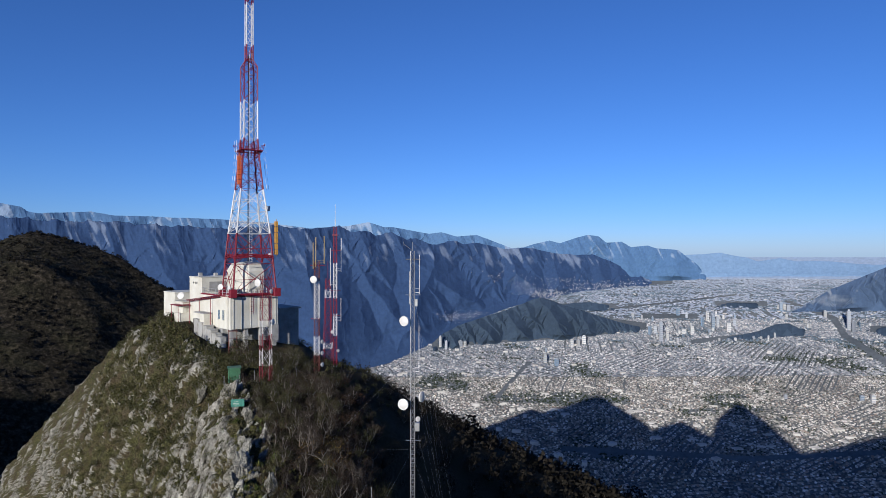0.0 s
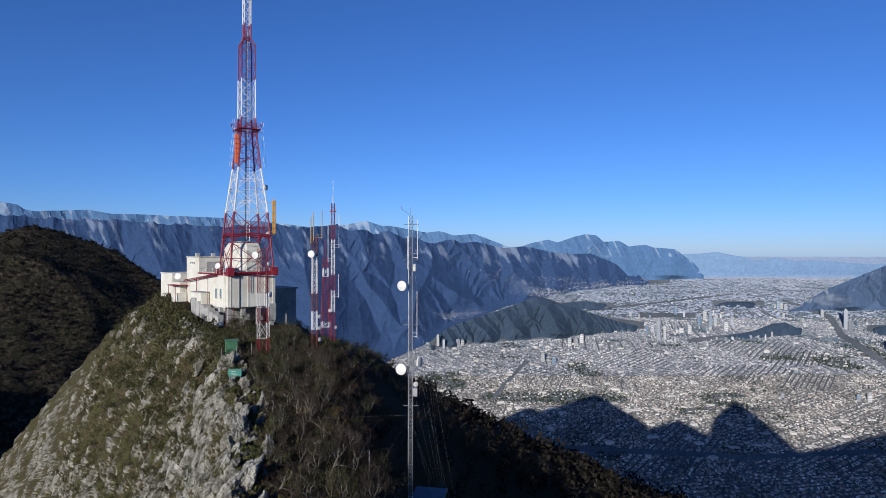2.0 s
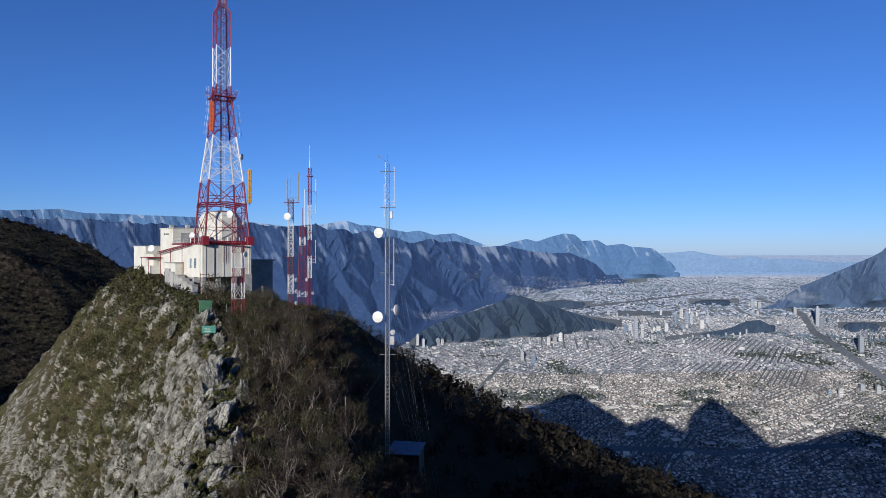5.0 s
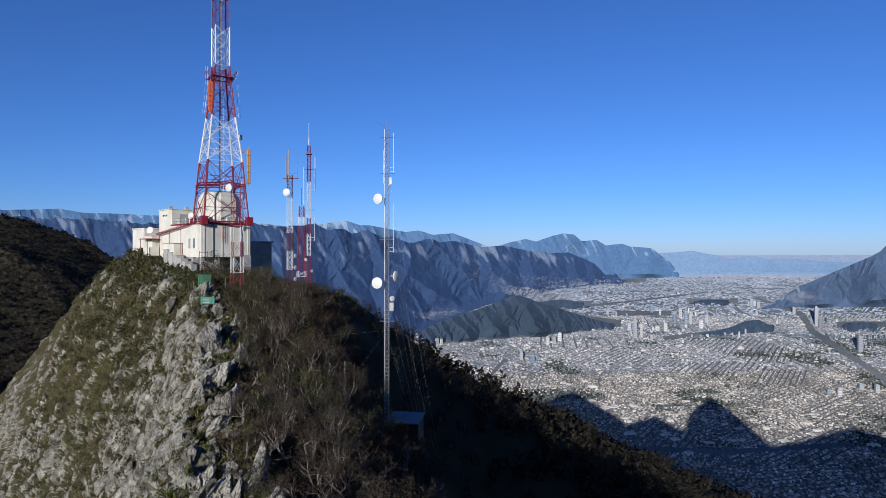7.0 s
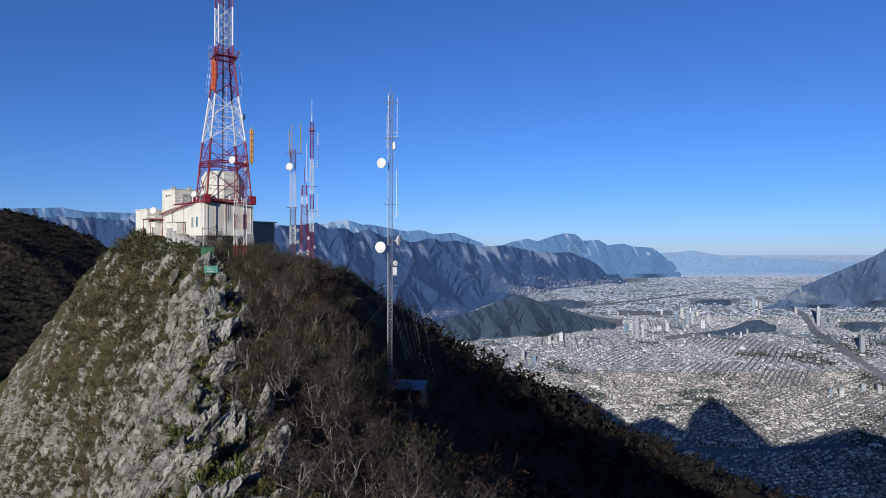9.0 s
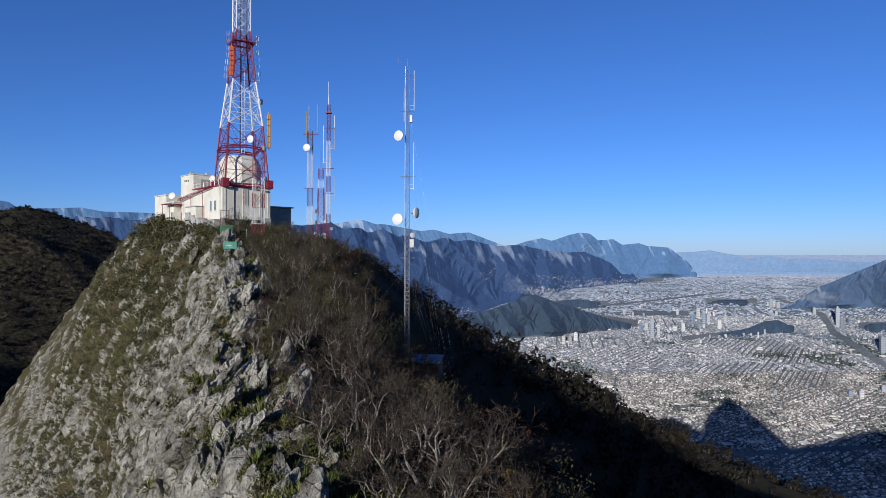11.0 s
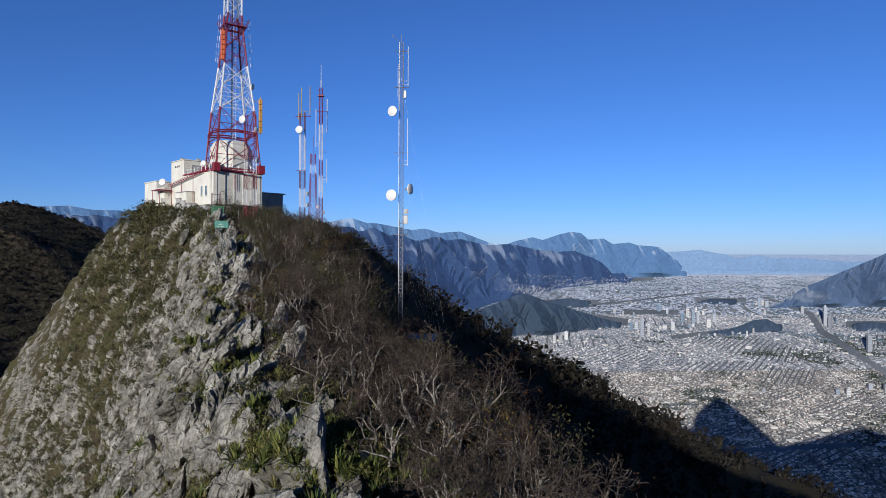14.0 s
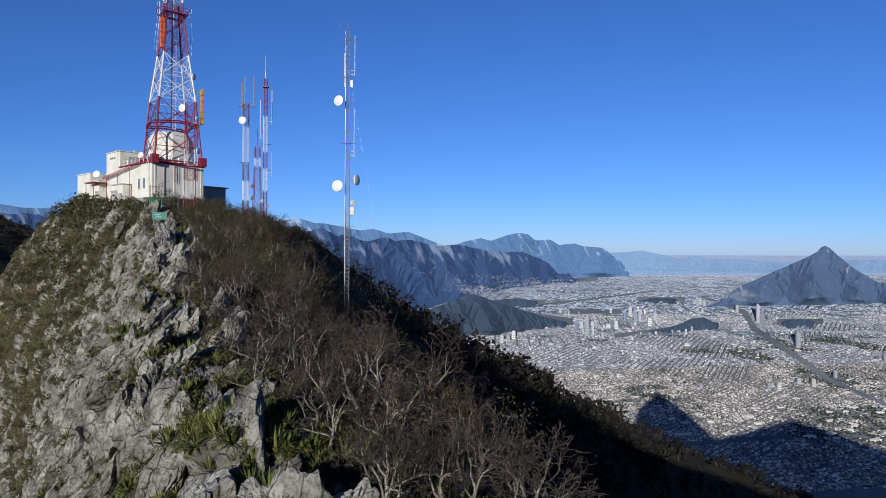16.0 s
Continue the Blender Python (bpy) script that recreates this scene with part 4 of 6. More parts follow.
# ---- the broadcast tower ----
def broadcast_tower():
    base = Vector((-35.6, 118.6, 17.6))
    t = thing("broadcast_tower", base, "tall red and white steel lattice broadcast tower on a roof", "tower", turn=33)
    zs = (0, 11.1, 19.2, 25.4, 28.5, 41.8, 43.0, 62)
    ws = (7.8, 6.0, 4.05, 2.9, 2.5, 2.42, 1.2, 1.15)
    half = lambda z: float(np.interp(z, zs, ws)) / 2
    bands = ((0, 11.1, RED), (11.1, 19.2, STEEL_WHITE), (19.2, 28.5, RED), (28.5, 35.5, STEEL_WHITE), (35.5, 45.8, RED), (45.8, 53.6, STEEL_WHITE), (53.6, 61.5, RED))
    for z0, z1, mat in bands:
        bm = bmesh.new()
        n = max(2, round((z1 - z0) / (1.9 * half((z0 + z1) / 2) ** 0.8 + 0.2)))
        marks = sorted(set([z0 + (z1 - z0) * k / n for k in range(n + 1)] + [z for z in (41.8, 43.0) if z0 < z < z1]))
        thick = float(np.interp(z0, (0, 20, 45), (0.19, 0.15, 0.10)))
        lattice(lambda z: bm, half, marks, thick * 0.85, thick * 0.36)
        # secondary struts
        if z0 < 28:
            for za, zb in zip(marks[:-1], marks[1:]):
                mid = (za + zb) / 2
                h = half(mid)
                for k in range(4):
                    c, s = math.cos(math.pi / 2 * k), math.sin(math.pi / 2 * k)
                    p, q = Vector((h * (c - s), h * (s + c), mid)), Vector((h * (c + s), h * (s - c), mid))
                    rod(bm, p, q, thick * 0.3, 4)
                    for e, z in ((p, za), (q, za), (p, zb), (q, zb)):
                        r = half(z)
                        rod(bm, e.lerp(p.lerp(q, 0.5), 0.5), Vector((r * (c - s if e is p else c + s), r * (s + c if e is p else s - c), z)).lerp(Vector((r * c, r * s, z)), 0.0), thick * 0.2, 4)
        part("lattice_section", bm, mat, t, "red painted steel lattice" if mat is RED else "white painted steel lattice")
    # climbing ladder and cable run up the middle
    bm = bmesh.new()
    ladder(bm, (0.3, 0, 0.5), (0.3, 0, 45), 0.5, 0.5)
    part("ladder", bm, STEEL_WHITE, t)
    bm = bmesh.new()
    for k in range(4):
        rod(bm, (-0.15 + 0.11 * k, 0.45, 1.0), (-0.1 + 0.08 * k, 0.3, 44), 0.04, 5)
    part("cable_run", bm, DARK, t, "bundle of black feeder cables")
    # service platform with rail
    bm = bmesh.new()
    h, z = 1.95, 26.3
    for k in range(4):
        r = Matrix.Rotation(math.pi / 2 * k, 3, "Z")
        for inner in (1.35, 1.65, 1.95):
            rod(bm, r @ Vector((-inner, inner, z)), r @ Vector((inner, inner, z)), 0.10, 4)
        for sgn in np.linspace(-1, 1, 5):
            a = r @ Vector((sgn * h, h, z))
            out = r @ Vector((sgn * (h + 0.25), h + 0.35, z + 1.25))
            rod(bm, a, out, 0.04, 4)
            rod(bm, r @ Vector((sgn * 1.3, 1.3, z - 1.2)), a, 0.05, 4)
        rod(bm, r @ Vector((-h - 0.2, h + 0.28, z + 0.95)), r @ Vector((h + 0.2, h + 0.28, z + 0.95)), 0.035, 4)
    part("platform", bm, RED, t, "red steel service platform with railing")
    # red collar frame round the drum
    for dz, w in ((6.6, 3.45), (6.95, 3.45), (0.25, 4.15)):
        bm = bmesh.new()
        for k in range(4):
            r = Matrix.Rotation(math.pi / 2 * k, 3, "Z")
            rod(bm, r @ Vector((-w, w, dz)), r @ Vector((0, w, dz + (0.35 if dz > 1 else 0))), 0.13, 5)
            rod(bm, r @ Vector((0, w, dz + (0.35 if dz > 1 else 0))), r @ Vector((w, w, dz)), 0.13, 5)
        part("collar", bm, RED, t)
    # red footings
    for k in range(4):
        a = math.radians(45 + 90 * k)
        x, y = 3.9 * math.sqrt(2) * math.cos(a), 3.9 * math.sqrt(2) * math.sin(a)
        bm = bmesh.new()
        box(bm, (x - 0.6, y - 0.6, -0.35), (x + 0.6, y + 0.6, 1.15), 0.05)
        part("footing", bm, RED, t, "red painted footing box")
    # panel antennas: a yellow column outside one leg and an orange one below the platform
    for lo, hi, x, y, mat, w, lab in ((7.2, 13.4, 4.15, -2.9, YELLOW, 0.27, "column of yellow panel antennas"), (19.9, 25.2, -2.1, -1.2, ORANGE, 0.33, "column of orange panel antennas")):
        bm = bmesh.new()
        for z in np.arange(lo, hi - 0.5, (hi - lo) / 6):
            for side in (-1, 1):
                box(bm, (x + side * w * 0.55 - w * 0.5, y - w, z + 0.04), (x + side * w * 0.55 + w * 0.5, y + w, z + (hi - lo) / 6 - 0.05), 0.04)
        rod(bm, (x, y, lo - 0.3), (x, y, hi + 0.4), 0.07, 6)
        for z in (lo + 0.5, hi - 0.5):
            rod(bm, (x, y, z), (np.sign(x) * half(z), y * 0.75, z), 0.06, 5)
        part("panel_antenna", bm, mat, t, lab)
    # dipole rows at both sides under the platform
    for sgn in (-1, 1):
        bm = bmesh.new()
        for z in np.linspace(19.8, 27.5, 7):
            x = sgn * (half(min(z, 25.0)) + 1.0)
            rod(bm, (sgn * half(z), -0.6, z), (x, -0.9, z), 0.025, 4)
            rod(bm, (x, -0.9, z - 0.5), (x, -0.9, z + 0.45), 0.035, 5)
            rod(bm, (x + sgn * 0.35, -0.9, z - 0.4), (x + sgn * 0.35, -0.9, z + 0.35), 0.025, 4)
        part("dipole_row", bm, STEEL_WHITE, t)
    bm = bmesh.new()
    box(bm, (2.75, -1.9, 15.3), (3.35, -1.2, 16.2), 0.05)
    rod(bm, (2.0, -1.5, 15.7), (3.0, -1.5, 15.7), 0.06, 5)
    part("junction_box", bm, STEEL_WHITE, t)
    dish(t, (-4.2, -3.2, 1.3), (-0.9, -0.3, 0.1), 0.9)
    dish(t, (2.9, -3.0, 7.2), (0.2, -1, 0.05), 0.7)
    return t


# ---- the white station building ----
def wall_block(bm, x0, x1, y0, y1, z0, z1):
    box(bm, (x0, y0, z0), (x1, y1, z1), 0.06)


def opening(parent, name, place, size, depth_axis, mat=BLUE_GLASS, label="", frame_mat=None):
    """A recessed window or door in a wall: frame, pane and sill. depth_axis: 0 for a wall across x, 1 across y."""
    x, y, z = place
    w, h = size
    bm = bmesh.new()
    def slab(u0, u1, z0, z1, d0, d1):
        if depth_axis == 0:
            box(bm, (x + d0, y + u0, z + z0), (x + d1, y + u1, z + z1))
        else:
            box(bm, (x + u0, y + d0, z + z0), (x + u1, y + d1, z + z1))
    t = 0.09
    slab(-w / 2 - t, -w / 2, -t, h + t, -0.06, 0.1)
    slab(w / 2, w / 2 + t, -t, h + t, -0.06, 0.1)
    slab(-w / 2, w / 2, h, h + t, -0.06, 0.1)
    slab(-w / 2 - t, w / 2 + t, -t - 0.06, -t, -0.14, 0.1)
    slab(-0.03, 0.03, 0, h, -0.04, 0.1)
    fr = part(name, bm, frame_mat or CREAM, parent, label)
    bm = bmesh.new()
    slab(-w / 2, w / 2, 0, h, -0.015, 0.05)
    part("pane", bm, mat, fr, "dark bluish pane")
    return fr


def station():
    # local axes: x along the front wall, y along the side wall away from the viewer
    t = thing("station_building", (-37.2, 113.1, 8.0), "cream-white concrete transmitter building on the summit", "building", turn=44)
    bm = bmesh.new()
    wall_block(bm, 0, 9.3, 0, 12.2, 3.6, 9.35)
    part("main_block", bm, CREAM, t, "cream plastered main block raised on piers")
    for x in np.linspace(0.6, 8.8, 6):
        bm = bmesh.new()
        box(bm, (x - 0.09, -0.07, 3.7), (x + 0.09, 0.0, 9.2))
        part("pilaster", bm, CREAM, t)
    bm = bmesh.new()
    for a, b in (((-0.15, -0.15, 9.36), (9.45, 0.15, 9.75)), ((-0.15, 0.15, 9.36), (0.15, 12.2, 9.6)), ((9.15, 0.15, 9.36), (9.45, 12.2, 9.75))):
        box(bm, a, b, 0.03)
    part("parapet", bm, RED, t, "red painted parapet beam")
    bm = bmesh.new()
    for x in (0.5, 3.2, 6.2, 8.8):
        box(bm, (x - 0.35, 0.3, -3.5), (x + 0.35, 1.0, 3.6), 0.03)
    box(bm, (0.2, 3.5, -3), (9.1, 12, 3.6))
    box(bm, (7.9, -0.25, 0.9), (9.3, 0.35, 4.0), 0.04)
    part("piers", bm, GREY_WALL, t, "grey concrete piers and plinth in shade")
    # stepped apron wall down the side
    bm = bmesh.new()
    for k in range(6):
        box(bm, (-1.5 - 0.1 * k, 0.6 + 1.7 * k, -3.0), (-0.4, 2.28 + 1.7 * k, 2.3 + 0.52 * k), 0.04)
        box(bm, (-1.6 - 0.1 * k, 0.55 + 1.7 * k, 2.3 + 0.52 * k), (-0.35, 2.33 + 1.7 * k, 2.42 + 0.52 * k), 0.02)
    part("apron_wall", bm, plain("pale_block_wall", (0.40, 0.40, 0.38), 0.85, 0, 0.3, 0.8), t, "stepped pale grey retaining wall")
    # tall block behind
    bm = bmesh.new()
    wall_block(bm, 0.1, 6.2, 12.3, 18.0, -2.0, 12.4)
    tall = part("tall_block", bm, CREAM, t, "taller cream block with a flat roof edge")
    bm = bmesh.new()
    box(bm, (0.0, 12.2, 12.41), (6.3, 18.1, 12.55), 0.02)
    part("roof_edge", bm, CREAM, tall)
    for k in range(3):
        bm = bmesh.new()
        box(bm, (0.06, 14.2 + k * 0.8, 11.2), (0.12, 14.6 + k * 0.8, 11.55))
        part("vent", bm, DARK, tall)
    for x, y in ((1.0, 15.6), (1.6, 17.0), (3.5, 14.2)):
        bm = bmesh.new()
        box(bm, (x, y, 12.5), (x + 0.7, y + 0.6, 13.2), 0.04)
        part("roof_unit", bm, GREY_WALL, tall)
    bm = bmesh.new()
    box(bm, (1.6, 12.22, 9.7), (4.9, 12.32, 11.6))
    part("louvre", bm, GREY_WALL, tall, "grey louvred opening")
    # low wing at the far end
    bm = bmesh.new()
    wall_block(bm, -1.2, 5.5, 18.1, 22.5, -2.0, 7.4)
    wall_block(bm, -1.0, 4.5, 22.5, 28.5, -2.0, 9.0)
    far = part("far_wing", bm, CREAM, t)
    bm = bmesh.new()
    box(bm, (-1.1, 22.4, 9.01), (4.6, 28.6, 9.2), 0.02)
    box(bm, (-1.3, 18.0, 7.41), (5.6, 22.39, 7.58), 0.02)
    part("roof_edge", bm, CREAM, far)
    # shaded sheet-metal wing
    bm = bmesh.new()
    wall_block(bm, 9.6, 15.6, 3.2, 10.5, -3.0, 6.3)
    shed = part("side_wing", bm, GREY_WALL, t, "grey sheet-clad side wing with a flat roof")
    bm = bmesh.new()
    box(bm, (9.5, 2.9, 6.31), (16.0, 10.8, 6.55), 0.03)
    part("roof", bm, GREY_WALL, shed)
    # windows of the side wall
    opening(t, "window", (-0.012, 2.6, 5.2), (0.75, 1.7), 0, BLUE_GLASS, "narrow blue window")
    opening(t, "window", (-0.012, 4.4, 5.2), (0.75, 1.7), 0, BLUE_GLASS, "narrow blue window")
    opening(t, "door_1", (-0.012, 10.2, 3.7), (0.95, 2.1), 0, DARK, "dark side door")
    opening(t, "window", (0.088, 13.4, 3.0), (0.7, 1.3), 0, DARK, "small dark window")
    opening(t, "window", (0.088, 15.8, 3.0), (0.7, 1.3), 0, DARK, "small dark window")
    opening(t, "window", (0.7, 21.98 + 0.5, 5.6), (0.7, 1.2), 1, DARK, "small dark window")
    # porch
    bm = bmesh.new()
    box(bm, (-1.6, 7.2, 0.8), (-0.02, 11.5, 6.0), 0.04)
    part("porch", bm, CREAM, t, "small cream porch")
    bm = bmesh.new()
    box(bm, (-1.75, 7.1, 6.01), (-0.02, 11.6, 6.16), 0.02)
    part("porch_roof", bm, GREY_WALL, t)
    # red cable bridge from the roof corner along the side
    bm = bmesh.new()
    for dx in (0, 0.4):
        for z in (0, 0.28):
            rod(bm, (-0.25 - dx, 3.5, 9.3 + z), (-0.35 - dx, 17.5, 7.7 + z), 0.05, 4)
    for k in range(14):
        f = k / 13
        y, z = 3.5 + 14.0 * f, 9.3 - 1.6 * f
        rod(bm, (-0.25, y, z), (-0.65, y, z + 0.28), 0.03, 4)
        rod(bm, (-0.25, y, z + 0.28), (-0.65, y, z), 0.03, 4)
    for y, z in ((7.0, 8.9), (12.0, 8.3), (16.5, 7.8)):
        rod(bm, (-0.45, y, z), (-0.45, y, 2.0), 0.06, 5)
    part("cable_bridge", bm, RED, t, "red steel cable bridge")
    # red shed roof at the far wing
    bm = bmesh.new()
    box(bm, (-2.6, 17.0, 6.9), (-0.1, 20.8, 7.06), 0.02)
    for x, y in ((-2.4, 17.2), (-2.4, 20.6)):
        rod(bm, (x, y, 2.0), (x, y, 6.9), 0.06, 5)
    part("awning", bm, RED, t, "red sheet awning on thin posts")
    bm = bmesh.new()
    box(bm, (-2.0, 17.4, 1.0), (-0.1, 20.4, 5.4), 0.04)
    part("lean_to", bm, CREAM, t, "low cream lean-to")
    # ladders and pipes on the walls
    bm = bmesh.new()
    ladder(bm, (-0.25, 0.8, 3.2), (-0.25, 0.8, 9.6), 0.5, 0.4, (0, 1, 0))
    part("wall_ladder", bm, CREAM, t)
    bm = bmesh.new()
    ladder(bm, (4.0, -0.3, 6.2), (4.0, -0.3, 9.3), 0.45, 0.4)
    part("wall_ladder", bm, RED, t)
    for x in (2.1, 7.4):
        bm = bmesh.new()
        rod(bm, (x, -0.12, 3.6), (x, -0.12, 9.3), 0.07, 6)
        part("downpipe", bm, GREY_WALL, t)
    # drum inside the tower legs
    bm = bmesh.new()
    seg = 8
    rings = []
    for r, z in ((3.75, 9.3), (3.7, 13.9), (2.9, 15.2), (0.3, 15.6)):
        rings.append([bm.verts.new((5.2 + r * math.cos(6.2832 * (k + 0.5) / seg), 3.75 + r * math.sin(6.2832 * (k + 0.5) / seg), z)) for k in range(seg)])
    for p, q in zip(rings[:-1], rings[1:]):
        for k in range(seg):
            bm.faces.new((p[k - 1], p[k], q[k], q[k - 1]))
    bm.faces.new(rings[-1])
    part("drum", bm, CREAM, t, "white faceted drum under the tower legs")
    # roof rail
    bm = bmesh.new()
    pts = [(0, 12, 9.6), (0, 0, 9.6), (9.3, 0, 9.75), (9.3, 12, 9.75)]
    for p, q in zip(pts[:-1], pts[1:]):
        p, q = Vector(p), Vector(q)
        for z in (0.5, 1.0):
            rod(bm, p + Vector((0, 0, z)), q + Vector((0, 0, z)), 0.03, 4)
        for k in range(9):
            s = p.lerp(q, k / 8)
            rod(bm, s, s + Vector((0, 0, 1.0)), 0.035, 4)
    part("roof_rail", bm, GALV, t)
    dish(t, (-0.9, 19.4, 8.6), (-0.8, -0.7, 0.3), 1.3)
    dish(t, (0.4, 4.4, 10.9), (-0.8, -0.4, 0.2), 1.1)
    return t


# ---- lattice masts ----
def mast(place, height, w0, w1, bands, label, step=0.8, leg=0.045, sides=4):
    t = thing("lattice_mast", place, label, "mast", "antenna masts")
    half = lambda z: (w0 + (w1 - w0) * z / height) / 2
    for z0, z1, mat in bands:
        bm = bmesh.new()
        n = max(1, round((z1 - z0) / step))
        lattice(lambda z: bm, half, [z0 + (z1 - z0) * k / n for k in range(n + 1)], leg, leg * 0.45)
        part("lattice_section", bm, mat, t, {"red_paint": "red steel lattice", "white_steel_paint": "white steel lattice"}.get(mat.name, "bare galvanised lattice"))
    return t


def whip(parent, x, y, z0, z1, r=0.03, arm=(0, 0), mat=None):
    """A pole antenna held off the mast by two arms."""
    bm = bmesh.new()
    rod(bm, (x, y, z0), (x, y, z1), r, 6)
    rod(bm, (arm[0], arm[1], z0 + 0.15), (x, y, z0 + 0.15), 0.03, 4)
    rod(bm, (arm[0], arm[1], z0 + 0.55), (x, y, z0 + 0.55), 0.025, 4)
    return part("pole_antenna", bm, mat or STEEL_WHITE, parent)


def stripes(h, cuts, first=RED):
    mats = [first, STEEL_WHITE if first is RED else RED]
    z = [0, *cuts, h]
    return [(a, b, mats[k % 2]) for k, (a, b) in enumerate(zip(z[:-1], z[1:]))]


def near_mast():
    h = 31.2
    t = mast((-3.05, 70.1, -5.6), h, 0.46, 0.42, [(0, 12.5, GALV), (12.5, 20.0, GALV), (20.0, h, GALV)], "slender galvanised guyed mast with white dishes and whips", 0.62, 0.028)
    bm = bmesh.new()
    ladder(bm, (0.0, -0.32, 0.2), (0.05, -0.32, 12.6), 0.42, 0.42)
    part("ladder", bm, GALV, t, "galvanised climbing ladder")
    dish(t, (-0.75, -0.65, 23.8), (-0.45, -0.9, 0.0), 1.05)
    dish(t, (-0.85, -0.7, 15.05), (-0.35, -0.95, 0.05), 1.15)
    dish(t, (0.75, -0.35, 15.75), (0.93, -0.45, 0.0), 1.1)
    dish(t, (0.5, -0.4, 13.4), (0.5, -0.8, 0.0), 0.55)
    for lo, hi in (((0.28, -0.55, 12.1), (0.75, -0.2, 13.0)), ((0.25, -0.4, 25.3), (0.55, -0.15, 26.1))):
        bm = bmesh.new()
        box(bm, lo, hi, 0.03)
        part("equipment_box", bm, GALV, t)
    whip(t, 0.72, -0.1, 26.6, 30.8, 0.032, (0.2, 0))
    whip(t, 0.68, -0.1, 18.2, 23.2, 0.032, (0.2, 0))
    whip(t, -0.35, 0.1, 25.5, 29.0, 0.03, (-0.2, 0))
    for z in (11.0, 19.6, 26.5, 30.3):
        bm = bmesh.new()
        rod(bm, (-0.75, 0, z), (0.85, 0, z), 0.035, 4)
        part("cross_arm", bm, GALV, t)
    bm = bmesh.new()
    rod(bm, (0, 0, h), (0, 0, h + 0.9), 0.03, 5)
    rod(bm, (0.0, 0, h), (-0.9, 0, h + 0.7), 0.02, 4)
    rod(bm, (-0.9, 0, h + 0.5), (-1.0, 0, h + 1.0), 0.02, 4)
    part("top_aerial", bm, GALV, t)
    return t


def guy_wires():
    """Stay wires of the near mast."""
    mast_at = Vector((-3.05, 70.1, -5.6))
    for anchor, hs in (((1.6, 73.0), (9.5, 14.0, 18.5, 23.5, 28.0)), ((3.4, 70.5), (9.5, 18.5, 27.5)), ((-13.5, 74.0), (10.0, 20.0)), ((-7.5, 59.0), (10.0,))):
        p, _ = on_ground(*anchor)
        for h in hs:
            bm = bmesh.new()
            a, b = mast_at + Vector((0, 0, h)), p
            rod(bm, a, b, 0.0035, 5)
            me = bpy.data.meshes.new("guy_wire")
            bm.to_mesh(me)
            bm.free()
            me.materials.append(GALV)
            tagged(new("guy_wire", me), "thin steel stay wire of the mast", "wire", "stay wires")


def mast_group():
    t = mast((-18.7, 97.0, 5.4), 18.6, 0.75, 0.7, [(0, 1.6, GALV), (1.6, 4.6, RUST), (4.6, 7.4, STEEL_WHITE), (7.4, 10.0, RUST), (10.0, 15.6, STEEL_WHITE), (15.6, 18.6, RUST)], "white and rust-red lattice mast with panel antennas and dish", 0.8, 0.036)
    dish(t, (-0.25, -0.75, 15.9), (-0.2, -1, 0), 1.05)
    for z in (3.2, 4.9, 6.6):
        dish(t, (0.75, -0.3, z), (0.9, -0.5, 0), 0.62)
    for x, a, b in ((-0.5, 17.5, 21.4), (-0.1, 17.8, 22.2), (1.15, 18.2, 22.4)):
        whip(t, x, -0.3, a, b, 0.07, (0, 0), ANTENNA_COVER)
    for p, q in (((-0.9, 0, 10.0), (0.6, 0, 10.0)), ((-1.0, -0.2, 18.0), (1.3, -0.2, 18.0))):
        bm = bmesh.new()
        rod(bm, p, q, 0.045, 4)
        part("cross_arm", bm, RED, t)
    t = mast((-20.3, 114.6, 5.2), 15.4, 1.55, 0.75, stripes(15.4, (3.0, 4.0, 12.0, 13.5), RED), "tapered red and white freestanding lattice mast", 1.2, 0.045)
    dish(t, (0.8, -0.5, 6.0), (0.6, -0.8, 0), 0.6)
    bm = bmesh.new()
    rod(bm, (0, 0, 15.4), (0, 0, 18.5), 0.04, 5)
    part("pole_antenna", bm, RED, t)
    t = mast((-17.1, 103.6, 5.0), 24.4, 0.55, 0.48, stripes(24.4, (2.2, 7.0, 10.5, 13.0, 18.6), STEEL_WHITE), "tall slim red and white mast with whip antennas", 0.75, 0.032)
    bm = bmesh.new()
    rod(bm, (0, 0, 24.4), (0, 0, 25.6), 0.07, 6)
    rod(bm, (0, 0, 25.6), (0, 0, 28.0), 0.035, 6)
    part("pole_antenna", bm, STEEL_WHITE, t)
    whip(t, 1.0, -0.2, 17.2, 22.6, 0.06, (0, 0))
    whip(t, -0.75, -0.2, 15.0, 21.0, 0.05, (0, 0))
    whip(t, 0.95, -0.2, 9.3, 13.0, 0.05, (0, 0))
    dish(t, (0.45, -0.3, 4.6), (0.6, -0.8, 0), 0.5)
    for z in (10.2, 14.2, 20.6):
        bm = bmesh.new()
        rod(bm, (-0.8, -0.1, z), (0.9, -0.1, z), 0.035, 4)
        part("cross_arm", bm, RED, t)
    bm = bmesh.new()
    box(bm, (-0.45, -0.45, 23.0), (0.45, 0.45, 23.15))
    part("top_plate", bm, RED, t)
    t = mast((-24.3, 89.8, 7.6), 14.6, 1.35, 1.2, stripes(14.6, (2.2, 4.4, 6.4, 8.4), RED), "red and white lattice mast standing before the building", 2.1, 0.04)
    dish(t, (-0.7, -0.9, 13.6), (-0.4, -1, 0), 1.0)
    dish(t, (0.9, -0.4, 8.2), (0.9, -0.3, 0), 0.8)
    dish(t, (0.8, -0.5, 12.4), (0.9, -0.5, 0), 0.6)


